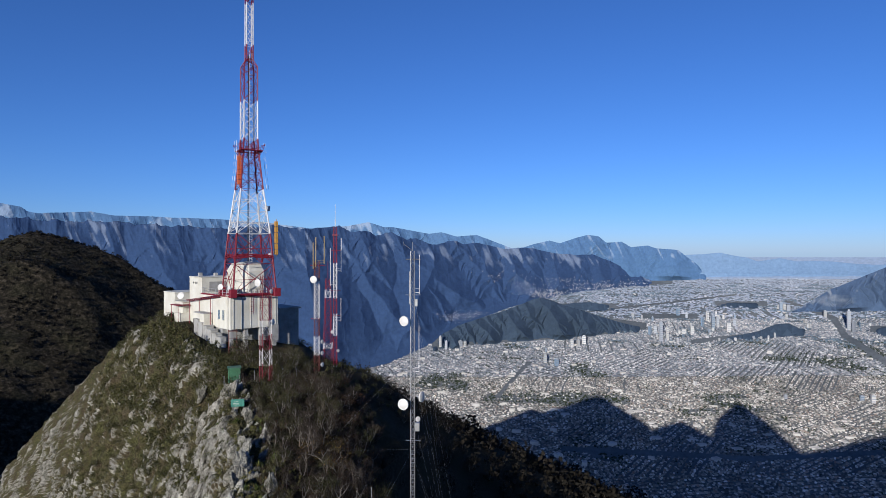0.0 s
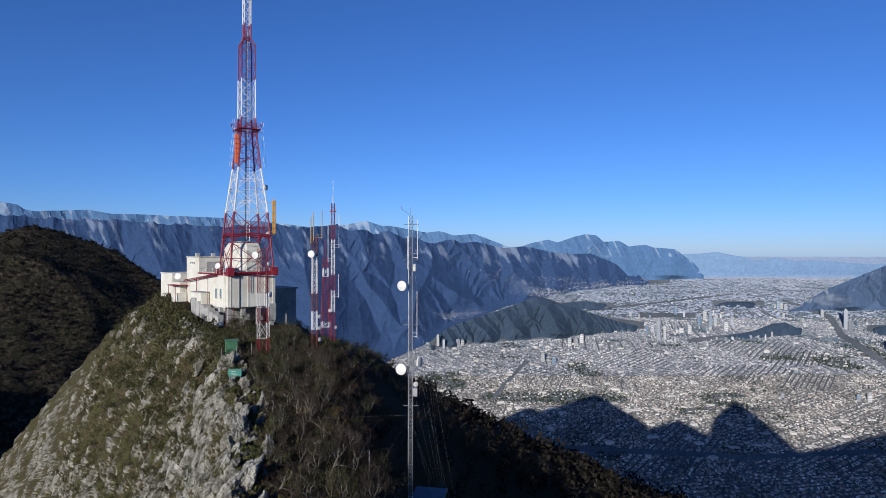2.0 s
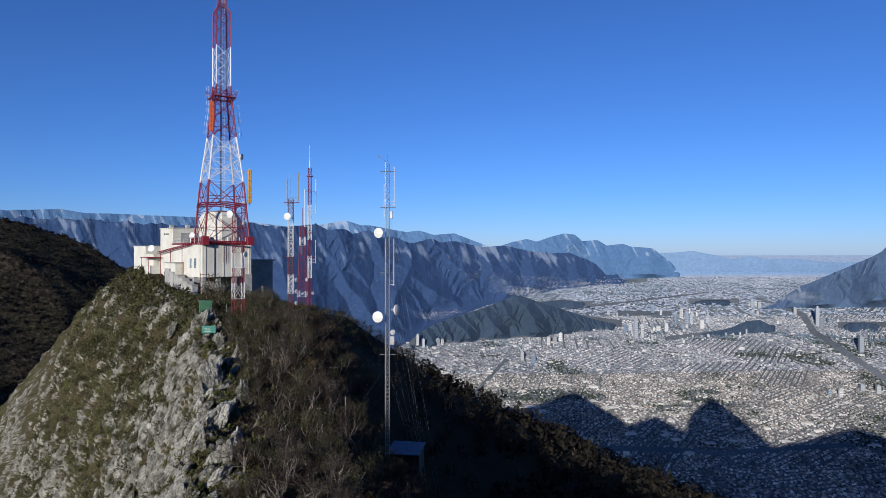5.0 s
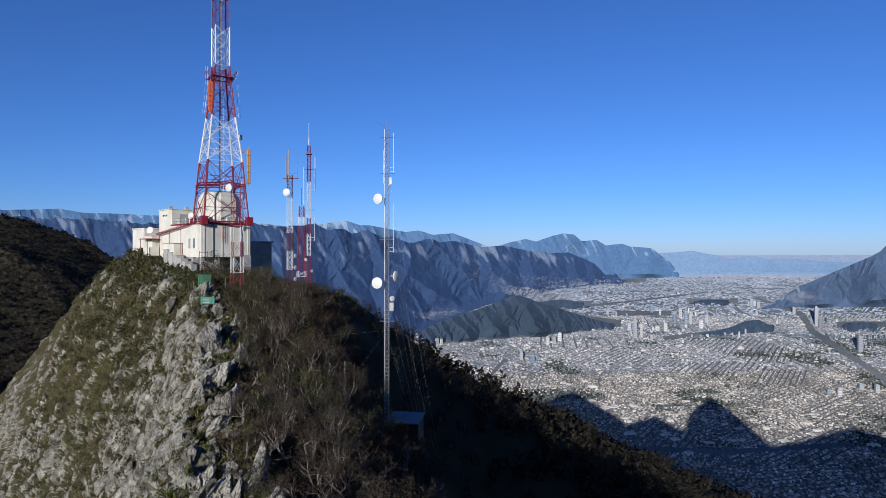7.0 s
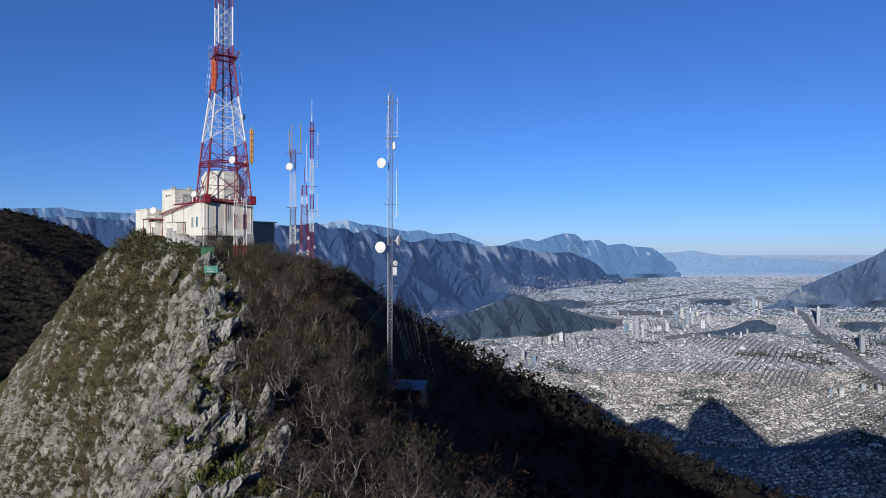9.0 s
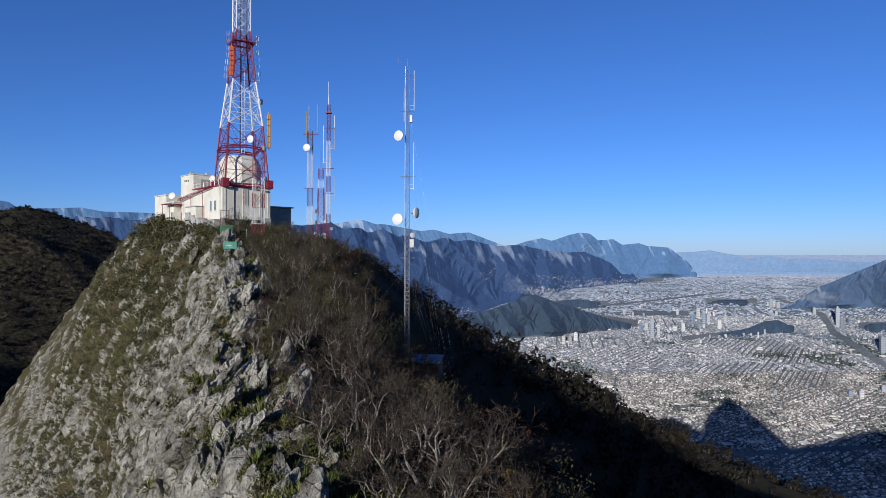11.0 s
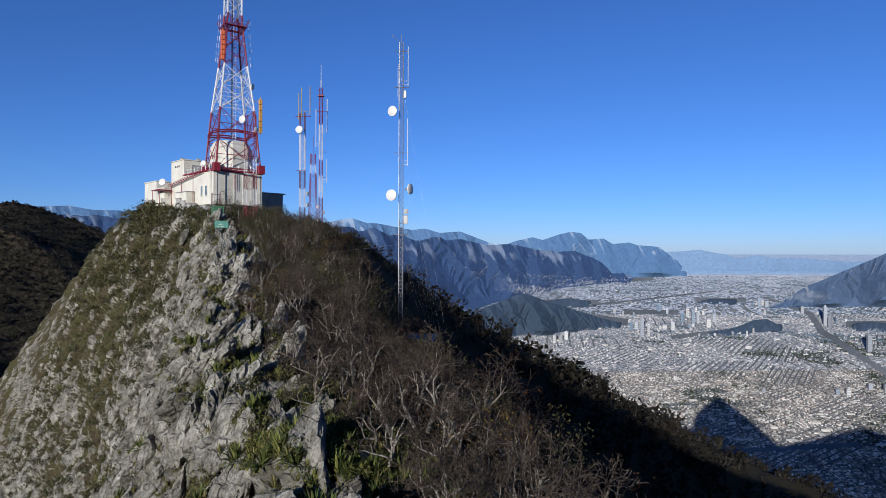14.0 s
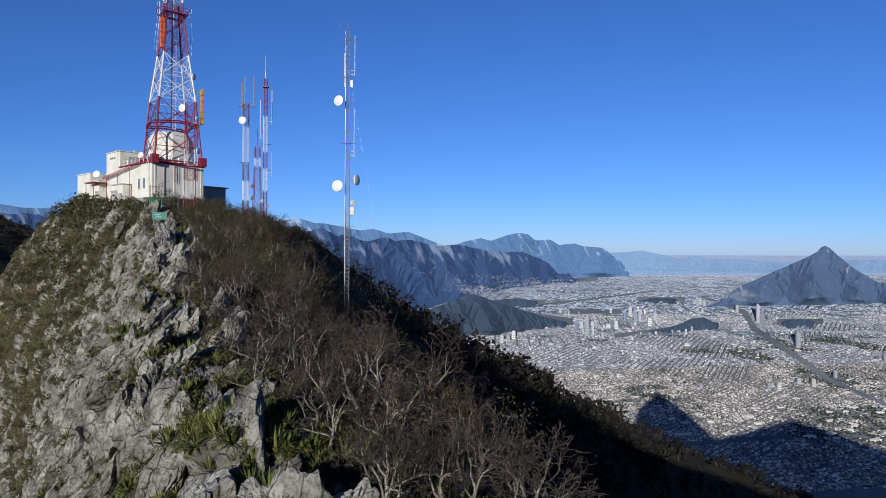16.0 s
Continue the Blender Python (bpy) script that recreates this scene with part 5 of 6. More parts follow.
def small_things():
    p, _ = on_ground(-28.6, 89.6, 0.3)
    t = thing("equipment_cabin", p, "small green sheet-metal cabin beside the masts", "cabin", turn=20)
    bm = bmesh.new()
    box(bm, (-0.8, -0.8, 0), (0.8, 0.8, 2.6), 0.04)
    for x in np.linspace(-0.7, 0.7, 8):
        box(bm, (x - 0.04, -0.86, 0.1), (x + 0.04, -0.8, 2.55))
    part("body", bm, GREEN, t)
    bm = bmesh.new()
    box(bm, (-0.9, -0.95, 2.6), (0.9, 0.95, 2.7), 0.02)
    part("roof", bm, GREEN, t)
    p, _ = on_ground(-25.2, 80.7, 0.2)
    t = thing("notice_board", (p.x, p.y, p.z), "teal painted notice board on two posts", "sign", turn=10)
    bm = bmesh.new()
    box(bm, (-0.8, -0.04, 0.9), (0.8, 0.04, 1.8), 0.02)
    board = part("board", bm, TEAL, t)
    bm = bmesh.new()
    for k in range(3):
        box(bm, (-0.5, -0.05, 1.5 - 0.2 * k), (0.1 + 0.1 * k, -0.042, 1.53 - 0.2 * k))
    part("lettering", bm, WHITE, board, "rows of unreadable pale lettering bars")
    for x in (-0.65, 0.65):
        bm = bmesh.new()
        rod(bm, (x, 0.08, -0.6), (x, 0.08, 1.9), 0.05, 6)
        part("post", bm, GALV, t)
    # shed below the near mast
    p = Vector((-1.2, 75.4, -8.5))
    t = thing("hut", p, "small hut with a bluish sheet roof below the mast", "hut", turn=-12)
    bm = bmesh.new()
    box(bm, (-1.8, -1.5, 0), (1.8, 1.5, 2.2), 0.03)
    part("wall", bm, plain("dark_hut_boards", (0.045, 0.038, 0.03), 0.85, 0, 0.4), t)
    bm = bmesh.new()
    box(bm, (-1.9, -1.8, 2.25), (1.9, 1.8, 2.36), 0.02)
    bmesh.ops.rotate(bm, verts=bm.verts, cent=(0, 0, 2.3), matrix=Matrix.Rotation(radians(6), 3, "X"))
    part("roof", bm, ROOF_BLUE, t)
    # pole beside the path
    p, _ = on_ground(-6.95, 66.0, 0.4)
    t = thing("pole", p, "short weathered grey pole among bare trees", "pole")
    bm = bmesh.new()
    rod(bm, (0, 0, 0), (0, 0, 4.3), 0.05, 8, 0.04)
    part("shaft", bm, GALV, t)
    # scaffold poles before the building
    p, _ = on_ground(-34.0, 105.0, 0.4)
    t = thing("scaffold", p, "rusty scaffold frame standing before the building", "scaffold", turn=25)
    bm = bmesh.new()
    for x in (-0.6, 0.6):
        for y in (-0.5, 0.5):
            rod(bm, (x, y, 0), (x, y, 5.4), 0.035, 5)
    for z in (1.2, 2.6, 4.0, 5.2):
        for y in (-0.5, 0.5):
            rod(bm, (-0.6, y, z), (0.6, y, z), 0.025, 4)
        for x in (-0.6, 0.6):
            rod(bm, (x, -0.5, z), (x, 0.5, z), 0.025, 4)
    part("frame", bm, RUST, t)
    # fence posts along the edge
    for k in range(7):
        x, y = -31.0 + 1.7 * k, 86.5 + 1.1 * k
        p, _ = on_ground(x, y, 0.3)
        bm = bmesh.new()
        t = thing("fence_post", p, "thin grey steel fence post", "fence post", "fence posts")
        rod(bm, (0, 0, 0), (0, 0, 1.9), 0.045, 6)
        part("shaft", bm, GALV, t)


station()
broadcast_tower()
near_mast()
mast_group()
guy_wires()
small_things()


# ---- plants and loose rocks ----
def leaf_material(name, stops):
    m = Mat(name, 0.8, 0, 0.1)
    r = m.t.nodes.new("ShaderNodeNewGeometry").outputs["Random Per Island"]
    o = m.t.nodes.new("ShaderNodeObjectInfo").outputs["Random"]
    big = m.noise(0.25, 3, 0.5, m.world())
    c = m.ramp(m.math("ADD", m.math("MULTIPLY", r, 0.45), m.math("ADD", m.math("MULTIPLY", o, 0.15), m.math("MULTIPLY", big, 0.45))), stops)
    m.color(c)
    return m.m


OLIVE = leaf_material("olive_leaves", [(0.2, (0.016, 0.019, 0.008)), (0.5, (0.040, 0.043, 0.016)), (0.7, (0.075, 0.072, 0.028)), (0.9, (0.12, 0.095, 0.04))])
RUSSET = leaf_material("russet_leaves", [(0.2, (0.030, 0.014, 0.008)), (0.5, (0.075, 0.034, 0.014)), (0.75, (0.12, 0.060, 0.022)), (0.95, (0.15, 0.09, 0.03))])
AMBER = leaf_material("amber_leaves", [(0.2, (0.10, 0.06, 0.012)), (0.55, (0.22, 0.14, 0.025)), (0.9, (0.30, 0.22, 0.04))])
# Dark foliage, lowered further so the slope's shade is partly in the colour.
DUSK = leaf_material("shade_toned_leaves", [(0.2, (0.007, 0.007, 0.006)), (0.6, (0.015, 0.0135, 0.010)), (0.9, (0.028, 0.022, 0.015))])
YUCCA = leaf_material("yucca_blades", [(0.2, (0.026, 0.040, 0.010)), (0.5, (0.075, 0.098, 0.022)), (0.85, (0.22, 0.215, 0.06))])
SHOOT = leaf_material("fresh_shrub_leaves", [(0.2, (0.030, 0.038, 0.010)), (0.5, (0.060, 0.066, 0.016)), (0.75, (0.115, 0.112, 0.028)), (0.95, (0.22, 0.19, 0.055))])
GRASS = leaf_material("dry_grass", [(0.2, (0.06, 0.06, 0.018)), (0.55, (0.14, 0.13, 0.04)), (0.9, (0.26, 0.22, 0.09))])


def bark_material():
    m = Mat("grey_bark", 0.9, 0, 0.15)
    o = m.t.nodes.new("ShaderNodeObjectInfo").outputs["Random"]
    n = m.noise(9, 5, 0.6)
    c = m.ramp(n, [(0.3, (0.06, 0.052, 0.041)), (0.5, (0.165, 0.15, 0.123)), (0.7, (0.40, 0.375, 0.32))])
    m.color(m.mix(m.math("MULTIPLY", o, 0.5), c, (0.10, 0.082, 0.064)))
    m.bump(n, 0.5, 0.02)
    return m.m


BARK = bark_material()
TWIG = leaf_material("brown_twigs", [(0.2, (0.024, 0.018, 0.013)), (0.5, (0.046, 0.036, 0.027)), (0.72, (0.078, 0.064, 0.049)), (0.9, (0.19, 0.165, 0.135))])


def tubes(segs, sides):
    """Verts and faces of tapered tubes; segs rows: p0 (3), p1 (3), r0, r1."""
    s = np.asarray(segs)
    p0, p1, r0, r1 = s[:, 0:3], s[:, 3:6], s[:, 6], s[:, 7]
    d = p1 - p0
    d /= np.maximum(np.linalg.norm(d, axis=1), 1e-6)[:, None]
    ref = np.where(np.abs(d[:, 2:3]) > 0.9, np.array([[1.0, 0, 0]]), np.array([[0, 0, 1.0]]))
    e1 = np.cross(d, ref)
    e1 /= np.linalg.norm(e1, axis=1)[:, None]
    e2 = np.cross(d, e1)
    ang = np.arange(sides) * 2 * np.pi / sides
    ring = e1[:, None, :] * np.cos(ang)[None, :, None] + e2[:, None, :] * np.sin(ang)[None, :, None]
    V = np.concatenate([p0[:, None] + ring * r0[:, None, None], p1[:, None] + ring * r1[:, None, None]], 1)
    k = np.arange(sides)
    f = np.stack([k, (k + 1) % sides, (k + 1) % sides + sides, k + sides], 1)
    F = (np.arange(len(s))[:, None, None] * 2 * sides + f).reshape(-1, 4)
    return V.reshape(-1, 3), F


def grow(g, height, stems, depth, spread=0.55, fork=(2, 3), crook=0.35):
    """Crooked, forking branches. Returns thick and thin segments and the twig ends."""
    thick, thin, ends = [], [], []

    def limb(p, d, length, r, level):
        n = 3 if level < 3 else 2
        for k in range(n):
            d = d + g.normal(0, crook, 3) * (0.5 if level == 0 else 0.8)
            d[2] = max(d[2], -0.15) + 0.05
            d = d / np.linalg.norm(d)
            q = p + d * length / n
            r2 = max(r * (0.88 if k < n - 1 else 0.76), 0.007)
            (thick if r > 0.020 else thin).append((*p, *q, r, r2))
            if level < depth and k >= (1 if level == 0 else 0) and g.random() < (1.0, 0.9, 0.6, 0.45)[min(level, 3)]:
                side = g.normal(0, 1, 3)
                side -= d * side.dot(d)
                side /= np.linalg.norm(side)
                if g.random() < 0.6:
                    limb(q, d * 0.6 + side * spread * 1.4, length * g.uniform(0.45, 0.72), max(r2 * 0.66, 0.009), level + 1)
            p, r = q, r2
        if level < depth:
            for _ in range(g.integers(*fork, endpoint=True) if level < 2 else 2):
                side = g.normal(0, 1, 3)
                limb(p, d + side * spread, length * g.uniform(0.5, 0.78), max(r * 0.78, 0.009), level + 1)
        else:
            ends.append(p)

    for s in range(stems):
        a = g.uniform(0, 6.28)
        lean = np.array((math.cos(a) * 0.45, math.sin(a) * 0.45, 1.0)) * (1 if stems > 1 else 0.7)
        limb(np.array((0.1 * math.cos(a), 0.1 * math.sin(a), -0.25)), lean / np.linalg.norm(lean), height * g.uniform(0.36, 0.46), height * g.uniform(0.02, 0.03), 0)
    return thick, thin, np.array(ends)


def leaf_quads(g, places, size, droop=0.0):
    n = len(places)
    a = g.normal(0, 1, (n, 3))
    a /= np.linalg.norm(a, axis=1)[:, None]
    b = g.normal(0, 1, (n, 3))
    b -= a * (a * b).sum(1)[:, None]
    b /= np.linalg.norm(b, axis=1)[:, None]
    w = (size * g.uniform(0.6, 1.3, n))[:, None]
    V = np.stack([places - a * w * 0.5, places + b * w * 0.3, places + a * w * 0.6, places - b * w * 0.3], 1).reshape(-1, 3)
    return V, np.arange(n * 4).reshape(-1, 4)


def merged(name, items, smooth=False):
    """One mesh from several (verts, faces, material)."""
    V, F, M, mats, at = [], [], [], [], 0
    for v, f, mat in items:
        if mat not in mats:
            mats.append(mat)
        V.append(v), F.append(f + at), M.append(np.full(len(f), mats.index(mat)))
        at += len(v)
    me = mesh_from(name, np.concatenate(V), np.concatenate(F), None, smooth)
    for mat in mats:
        me.materials.append(mat)
    me.polygons.foreach_set("material_index", np.concatenate(M).astype(np.int32))
    return me


def make_tree(seed, height, stems, depth, leaves, leaf_mat, label, spread=0.55, leaf_size=0.11):
    """A tree: trunk and limbs, and a crown of twigs with what leaves it has."""
    g = rng(seed)
    thick, thin, ends = grow(g, height, stems, depth, spread)
    t = thing("tree", (0, 0, 0), label, "tree", "trees of the ridge")
    V, F = tubes(thick, 5)
    ob = new("trunk", mesh_from("trunk", V, F, BARK, True))
    ob.parent = t
    V, F = tubes(thin, 3)
    items = [(V, F, TWIG)]
    if leaves:
        base = ends[g.integers(0, len(ends), leaves)] + g.normal(0, 0.16, (leaves, 3))
        items.append((*leaf_quads(g, base, leaf_size), leaf_mat))
    ob = new("crown", merged("crown", items))
    ob.parent = t
    return t


def bush_mesh(name, seed, radius, height, leaves, size, mat, twigs=18):
    g = rng(seed)
    lobes = np.stack([g.uniform(-0.6, 0.6, 6) * radius, g.uniform(-0.6, 0.6, 6) * radius, g.uniform(0.25, 0.75, 6) * height], 1)
    at = g.integers(0, 6, leaves)
    d = g.normal(0, 1, (leaves, 3))
    d /= np.linalg.norm(d, axis=1)[:, None]
    p = lobes[at] + d * (g.uniform(0.25, 1, (leaves, 1)) ** 0.5) * np.array((radius, radius, height * 0.8)) * 0.48
    p[:, 2] = np.maximum(p[:, 2], 0.02)
    V, F = leaf_quads(g, p, size)
    ends = lobes[g.integers(0, 6, twigs)] + g.normal(0, 0.25 * radius, (twigs, 3))
    s = [(0, 0, -0.2, *e, 0.02, 0.008) for e in ends]
    TV, TF = tubes(s, 3)
    return (V, F, mat), (TV, TF, TWIG if twigs > 20 else BARK)


def blades(seed, n, length, width, rise, mat_bend=0.35):
    """A rosette of narrow pointed blades."""
    g = rng(seed)
    V, F = [], []
    for k in range(n):
        a = 2.4 * k + g.normal(0, 0.15)
        up = g.uniform(*rise)
        out = np.array((math.cos(a) * math.cos(up), math.sin(a) * math.cos(up), math.sin(up)))
        side = np.array((-math.sin(a), math.cos(a), 0)) * width
        L = length * g.uniform(0.75, 1.1)
        p0, p1 = out * 0.04, out * L * 0.55
        p2 = out * L - np.array((0, 0, mat_bend * L * math.cos(up)))
        i = len(V)
        V += [p0 - side * 0.6, p0 + side * 0.6, p1 - side, p1 + side, p2]
        F += [(i, i + 1, i + 3), (i, i + 3, i + 2), (i + 2, i + 3, i + 4)]
    return np.array(V), np.array(F)


def scatter(kinds, places, turns, sizes):
    """Merged copies of (verts, faces, material) items: kinds is a list of item lists."""
    out = {}
    for k in range(len(places)):
        for v, f, mat in kinds[k % len(kinds)]:
            c, s = math.cos(turns[k]), math.sin(turns[k])
            w = v @ np.array(((c, s, 0), (-s, c, 0), (0, 0, 1))) * sizes[k] + places[k]
            out.setdefault(mat, []).append((w, f))
    items = []
    for mat, got in out.items():
        at, V, F = 0, [], []
        for v, f in got:
            V.append(v), F.append(f + at)
            at += len(v)
        items.append((np.concatenate(V), np.concatenate(F), mat))
    return items


def spots(seed, n, a, u, gap, keep=None):
    """Places on the ridge, kept apart from each other."""
    g = rng(seed)
    got = []
    for _ in range(n * 12):
        if len(got) >= n:
            break
        pa, pu = g.uniform(*a), g.uniform(*u)
        if keep and not keep(pa, pu):
            continue
        x, y = at_ab(pa, pu)
        if all((x - q[0]) ** 2 + (y - q[1]) ** 2 > gap * gap for q in got):
            got.append((x, y, pa, pu))
    return got, g


BUILT = ((-36, 119, 11), (-45, 127, 9), (-52, 134, 7), (-26, 123, 7), (-28.6, 89.6, 1.6), (-0.9, 75, 1.8), (-3.05, 70.1, 1.0), (-24.3, 89.8, 1.2), (-18.7, 97, 1.0), (-17.1, 103.6, 0.9), (-20.3, 114.6, 1.4), (-34, 105, 1.2))
clear = lambda x, y, r=0.0: all((x - a) ** 2 + (y - b) ** 2 > (c + r) ** 2 for a, b, c in BUILT)


def plant_trees():
    kinds = [
        make_tree(101, 3.6, 2, 5, 0, RUSSET, "leafless tree with pale grey crooked branches"),
        make_tree(102, 4.2, 1, 5, 40, RUSSET, "nearly leafless grey tree with few brown leaves", 0.55, 0.07),
        make_tree(103, 3.2, 3, 4, 0, RUSSET, "leafless low tree with many grey stems", 0.65),
        make_tree(104, 3.6, 2, 4, 360, RUSSET, "winter tree with reddish brown dry leaves", 0.55, 0.075),
        make_tree(105, 3.2, 3, 3, 900, OLIVE, "small olive-green leafy tree", 0.6, 0.10),
        make_tree(106, 4.0, 2, 4, 700, AMBER, "grey tree with remaining amber leaves", 0.5, 0.085),
        make_tree(107, 3.0, 3, 4, 140, OLIVE, "grey branching tree with sparse green leaves", 0.6, 0.08),
    ]
    mix = (0, 2, 4, 3, 6, 6, 4, 0, 4, 2, 6, 1, 0, 6, 4, 1, 4, 4, 3, 6)
    got, g = spots(301, 205, (12, 108), (3.0, 14.5), 1.6, lambda a, u: u < np.interp(a, (12, 20, 35, 60, 90), (6.0, 8.5, 9.5, 10.0, 13.0)))
    used = set()
    for x, y, pa, pu in got:
        if not clear(x, y):
            continue
        p, n = on_ground(x, y, 0.1)
        j = mix[int(g.integers(0, len(mix)))] if pa > 42 else (0, 2, 1, 0, 2, 6)[int(g.integers(0, 6))]
        s = g.uniform(0.7, 1.2) * (0.85 if pu < 5 else 1.0) * float(np.interp(pa, (12, 60, 112), (1.0, 0.9, 0.8)))
        m = Matrix.LocRotScale(p, Euler((g.normal(0, 0.08), g.normal(0, 0.08), g.uniform(0, 6.28))), (s, s, s))
        if j in used:
            copy_thing(kinds[j], m).scale = (s, s, s)
        else:
            kinds[j].matrix_basis = m
            used.add(j)
    # trees before the hut, the summit building and the edge of the rocks
    for x, y, j, s in ((-2.4, 70.6, 0, 0.95), (-0.6, 69.8, 2, 1.0), (1.2, 70.9, 1, 0.9), (-31.2, 101.5, 4, 1.5), (-33.0, 104.0, 6, 1.35), (1.3, 27.4, 5, 0.72), (3.2, 26.0, 1, 0.7), (0.0, 26.4, 2, 0.65), (2.0, 25.2, 0, 0.7)):
        m = Matrix.LocRotScale(on_ground(x, y, 0.15)[0], Euler((0, 0, x + y)), (s, s, s))
        copy_thing(kinds[j], m).scale = (s, s, s)
    # taller trees on the shoulder of the slope, whose crowns reach the light
    for x, y, pa, pu in spots(332, 84, (26, 90), (9.3, 16.5), 1.9)[0]:
        if clear(x, y, 0.8) and not (-4.5 < x < 3.0 and 60 < y < 77):
            k = g.uniform(1.0, 1.3) * float(np.interp(pu, (9, 13, 16.5), (0.9, 1.2, 1.4)) * np.interp(pa, (58, 82), (1.0, 0.55)))
            m = Matrix.LocRotScale(on_ground(x, y, 0.15)[0], Euler((g.normal(0, 0.06), g.normal(0, 0.06), g.uniform(0, 6.28))), (k, k, k))
            copy_thing(kinds[(0, 3, 6, 1, 2, 4, 6, 3, 0, 4)[int(g.integers(0, 10))]], m).scale = (k, k, k)
    # a row of low trees below the mast, as high as the hut's eaves
    for x, y, j in ((-2.7, 62.0, 0), (-1.9, 61.2, 2), (-1.1, 62.4, 1), (-0.4, 61.4, 2), (0.4, 62.2, 0), (1.1, 61.6, 2)):
        p = on_ground(x, y, 0.15)[0]
        k = min(max((-3.7 - p.z) / 3.1, 0.45), 1.6)
        m = Matrix.LocRotScale(p, Euler((0, 0, 2 * x + y)), (k, k, k))
        copy_thing(kinds[j], m).scale = (k, k, k)
    for j, t in enumerate(kinds):
        if j not in used:
            x, y = at_ab(50 + 4 * j, 9)
            t.location = on_ground(x, y)[0]


def plant_slope():
    """Dense shaded wood on the steep slope, and scrub round the summit."""
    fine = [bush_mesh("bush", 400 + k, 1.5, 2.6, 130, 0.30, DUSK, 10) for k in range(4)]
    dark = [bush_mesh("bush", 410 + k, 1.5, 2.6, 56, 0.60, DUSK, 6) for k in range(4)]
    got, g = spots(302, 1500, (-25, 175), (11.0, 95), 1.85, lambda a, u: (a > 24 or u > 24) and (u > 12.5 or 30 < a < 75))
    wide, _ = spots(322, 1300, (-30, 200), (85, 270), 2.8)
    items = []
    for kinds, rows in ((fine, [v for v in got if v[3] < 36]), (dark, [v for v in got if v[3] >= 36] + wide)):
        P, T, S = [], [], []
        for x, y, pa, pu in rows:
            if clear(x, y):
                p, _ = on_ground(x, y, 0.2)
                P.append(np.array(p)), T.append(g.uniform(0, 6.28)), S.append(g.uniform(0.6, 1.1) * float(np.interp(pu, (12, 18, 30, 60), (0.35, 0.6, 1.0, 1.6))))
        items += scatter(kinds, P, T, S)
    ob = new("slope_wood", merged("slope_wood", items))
    tagged(ob, "dense dark winter wood on the shaded slope", "wood", kind="stuff")

    scrub = [bush_mesh("scrub", 420 + k, 0.9, 1.0, 95, 0.20, OLIVE, 5) for k in range(4)]
    P, T, S = [], [], []
    for seed, n, a, u, gap in ((303, 900, (84, 165), (-8, 9), 0.8), (304, 130, (30, 85), (-7, 5), 1.3), (305, 900, (84, 160), (-24, -3), 0.9), (326, 130, (108, 140), (-6, 3.5), 1.2), (327, 90, (95, 107), (-3, 9), 1.05), (306, 200, (35, 86), (-22, -5), 1.4),  (316, 260, (90, 135), (5, 27), 1.1)):
        got, g = spots(seed, n, a, u, gap)
        for x, y, pa, pu in got:
            if clear(x, y, -1.5):
                p, nrm = on_ground(x, y, 0.12)
                if nrm.z > 0.25:
                    P.append(np.array(p)), T.append(g.uniform(0, 6.28)), S.append(g.uniform(0.5, 1.3) * (0.7 if a[0] < 40 else 1.9 if seed == 326 else 1.45 if seed == 327 else 1))
    ob = new("scrub", merged("scrub", scatter(scrub, P, T, S)))
    tagged(ob, "olive green scrub on the rock ledges and summit", "scrub", kind="stuff")

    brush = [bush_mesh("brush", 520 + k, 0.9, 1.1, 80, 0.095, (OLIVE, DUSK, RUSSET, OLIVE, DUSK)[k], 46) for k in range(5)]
    got, g = spots(317, 700, (12, 112), (2.5, 14), 1.0, lambda a, u: u < np.interp(a, (12, 20, 35, 60, 90), (7.0, 9.5, 10.5, 11, 13.5)))
    P, T, S = [], [], []
    for x, y, pa, pu in got:
        if clear(x, y):
            P.append(np.array(on_ground(x, y, 0.15)[0])), T.append(g.uniform(0, 6.28)), S.append(g.uniform(0.5, 1.3))
    for x, y in ((-3.2, 73.2), (-2.4, 72.9), (-1.5, 72.7), (-0.6, 72.6), (0.3, 72.8), (1.1, 73.2), (-2.0, 72.2), (0.0, 72.0)):
        P.append(np.array(on_ground(x, y, 0.2)[0])), T.append(x * 3), S.append(2.2)
    for x, y, pa, pu in spots(333, 230, (26, 92), (9.5, 17), 1.1)[0]:
        if clear(x, y, 0.5):
            P.append(np.array(on_ground(x, y, 0.15)[0])), T.append(g.uniform(0, 6.28)), S.append(g.uniform(1.1, 2.0))
    ob = new("brush", merged("brush", scatter(brush, P, T, S)))
    tagged(ob, "brown and olive undergrowth between the bare trees", "undergrowth", kind="stuff")

    fresh = [bush_mesh("shrub", 540 + k, 0.62, 0.6, 120, 0.13, (SHOOT, OLIVE, SHOOT, SHOOT)[k], 10) for k in range(4)]
    got, g = spots(323, 210, (13, 48), (-4.5, 5.5), 0.8)
    dense, _ = spots(324, 110, (15, 34), (0.0, 5.5), 0.55)
    high, _ = spots(325, 110, (46, 92), (-6, 2.5), 1.1)
    P, T, S = [], [], []
    for x, y, pa, pu in got + dense + high:
        P.append(np.array(on_ground(x, y, 0.05)[0])), T.append(g.uniform(0, 6.28)), S.append(g.uniform(0.5, 1.25))
    ob = new("shrubs", merged("shrubs", scatter(fresh, P, T, S)))
    tagged(ob, "low yellow-green shrubs in the gaps between boulders", "shrubs", kind="stuff")

    tuft = [[(*blades(440 + k, 26, 0.55, 0.022, (0.7, 1.4), 0.45), GRASS)] for k in range(3)]
    got, g = spots(307, 1500, (12, 70), (-8, 6), 0.40)
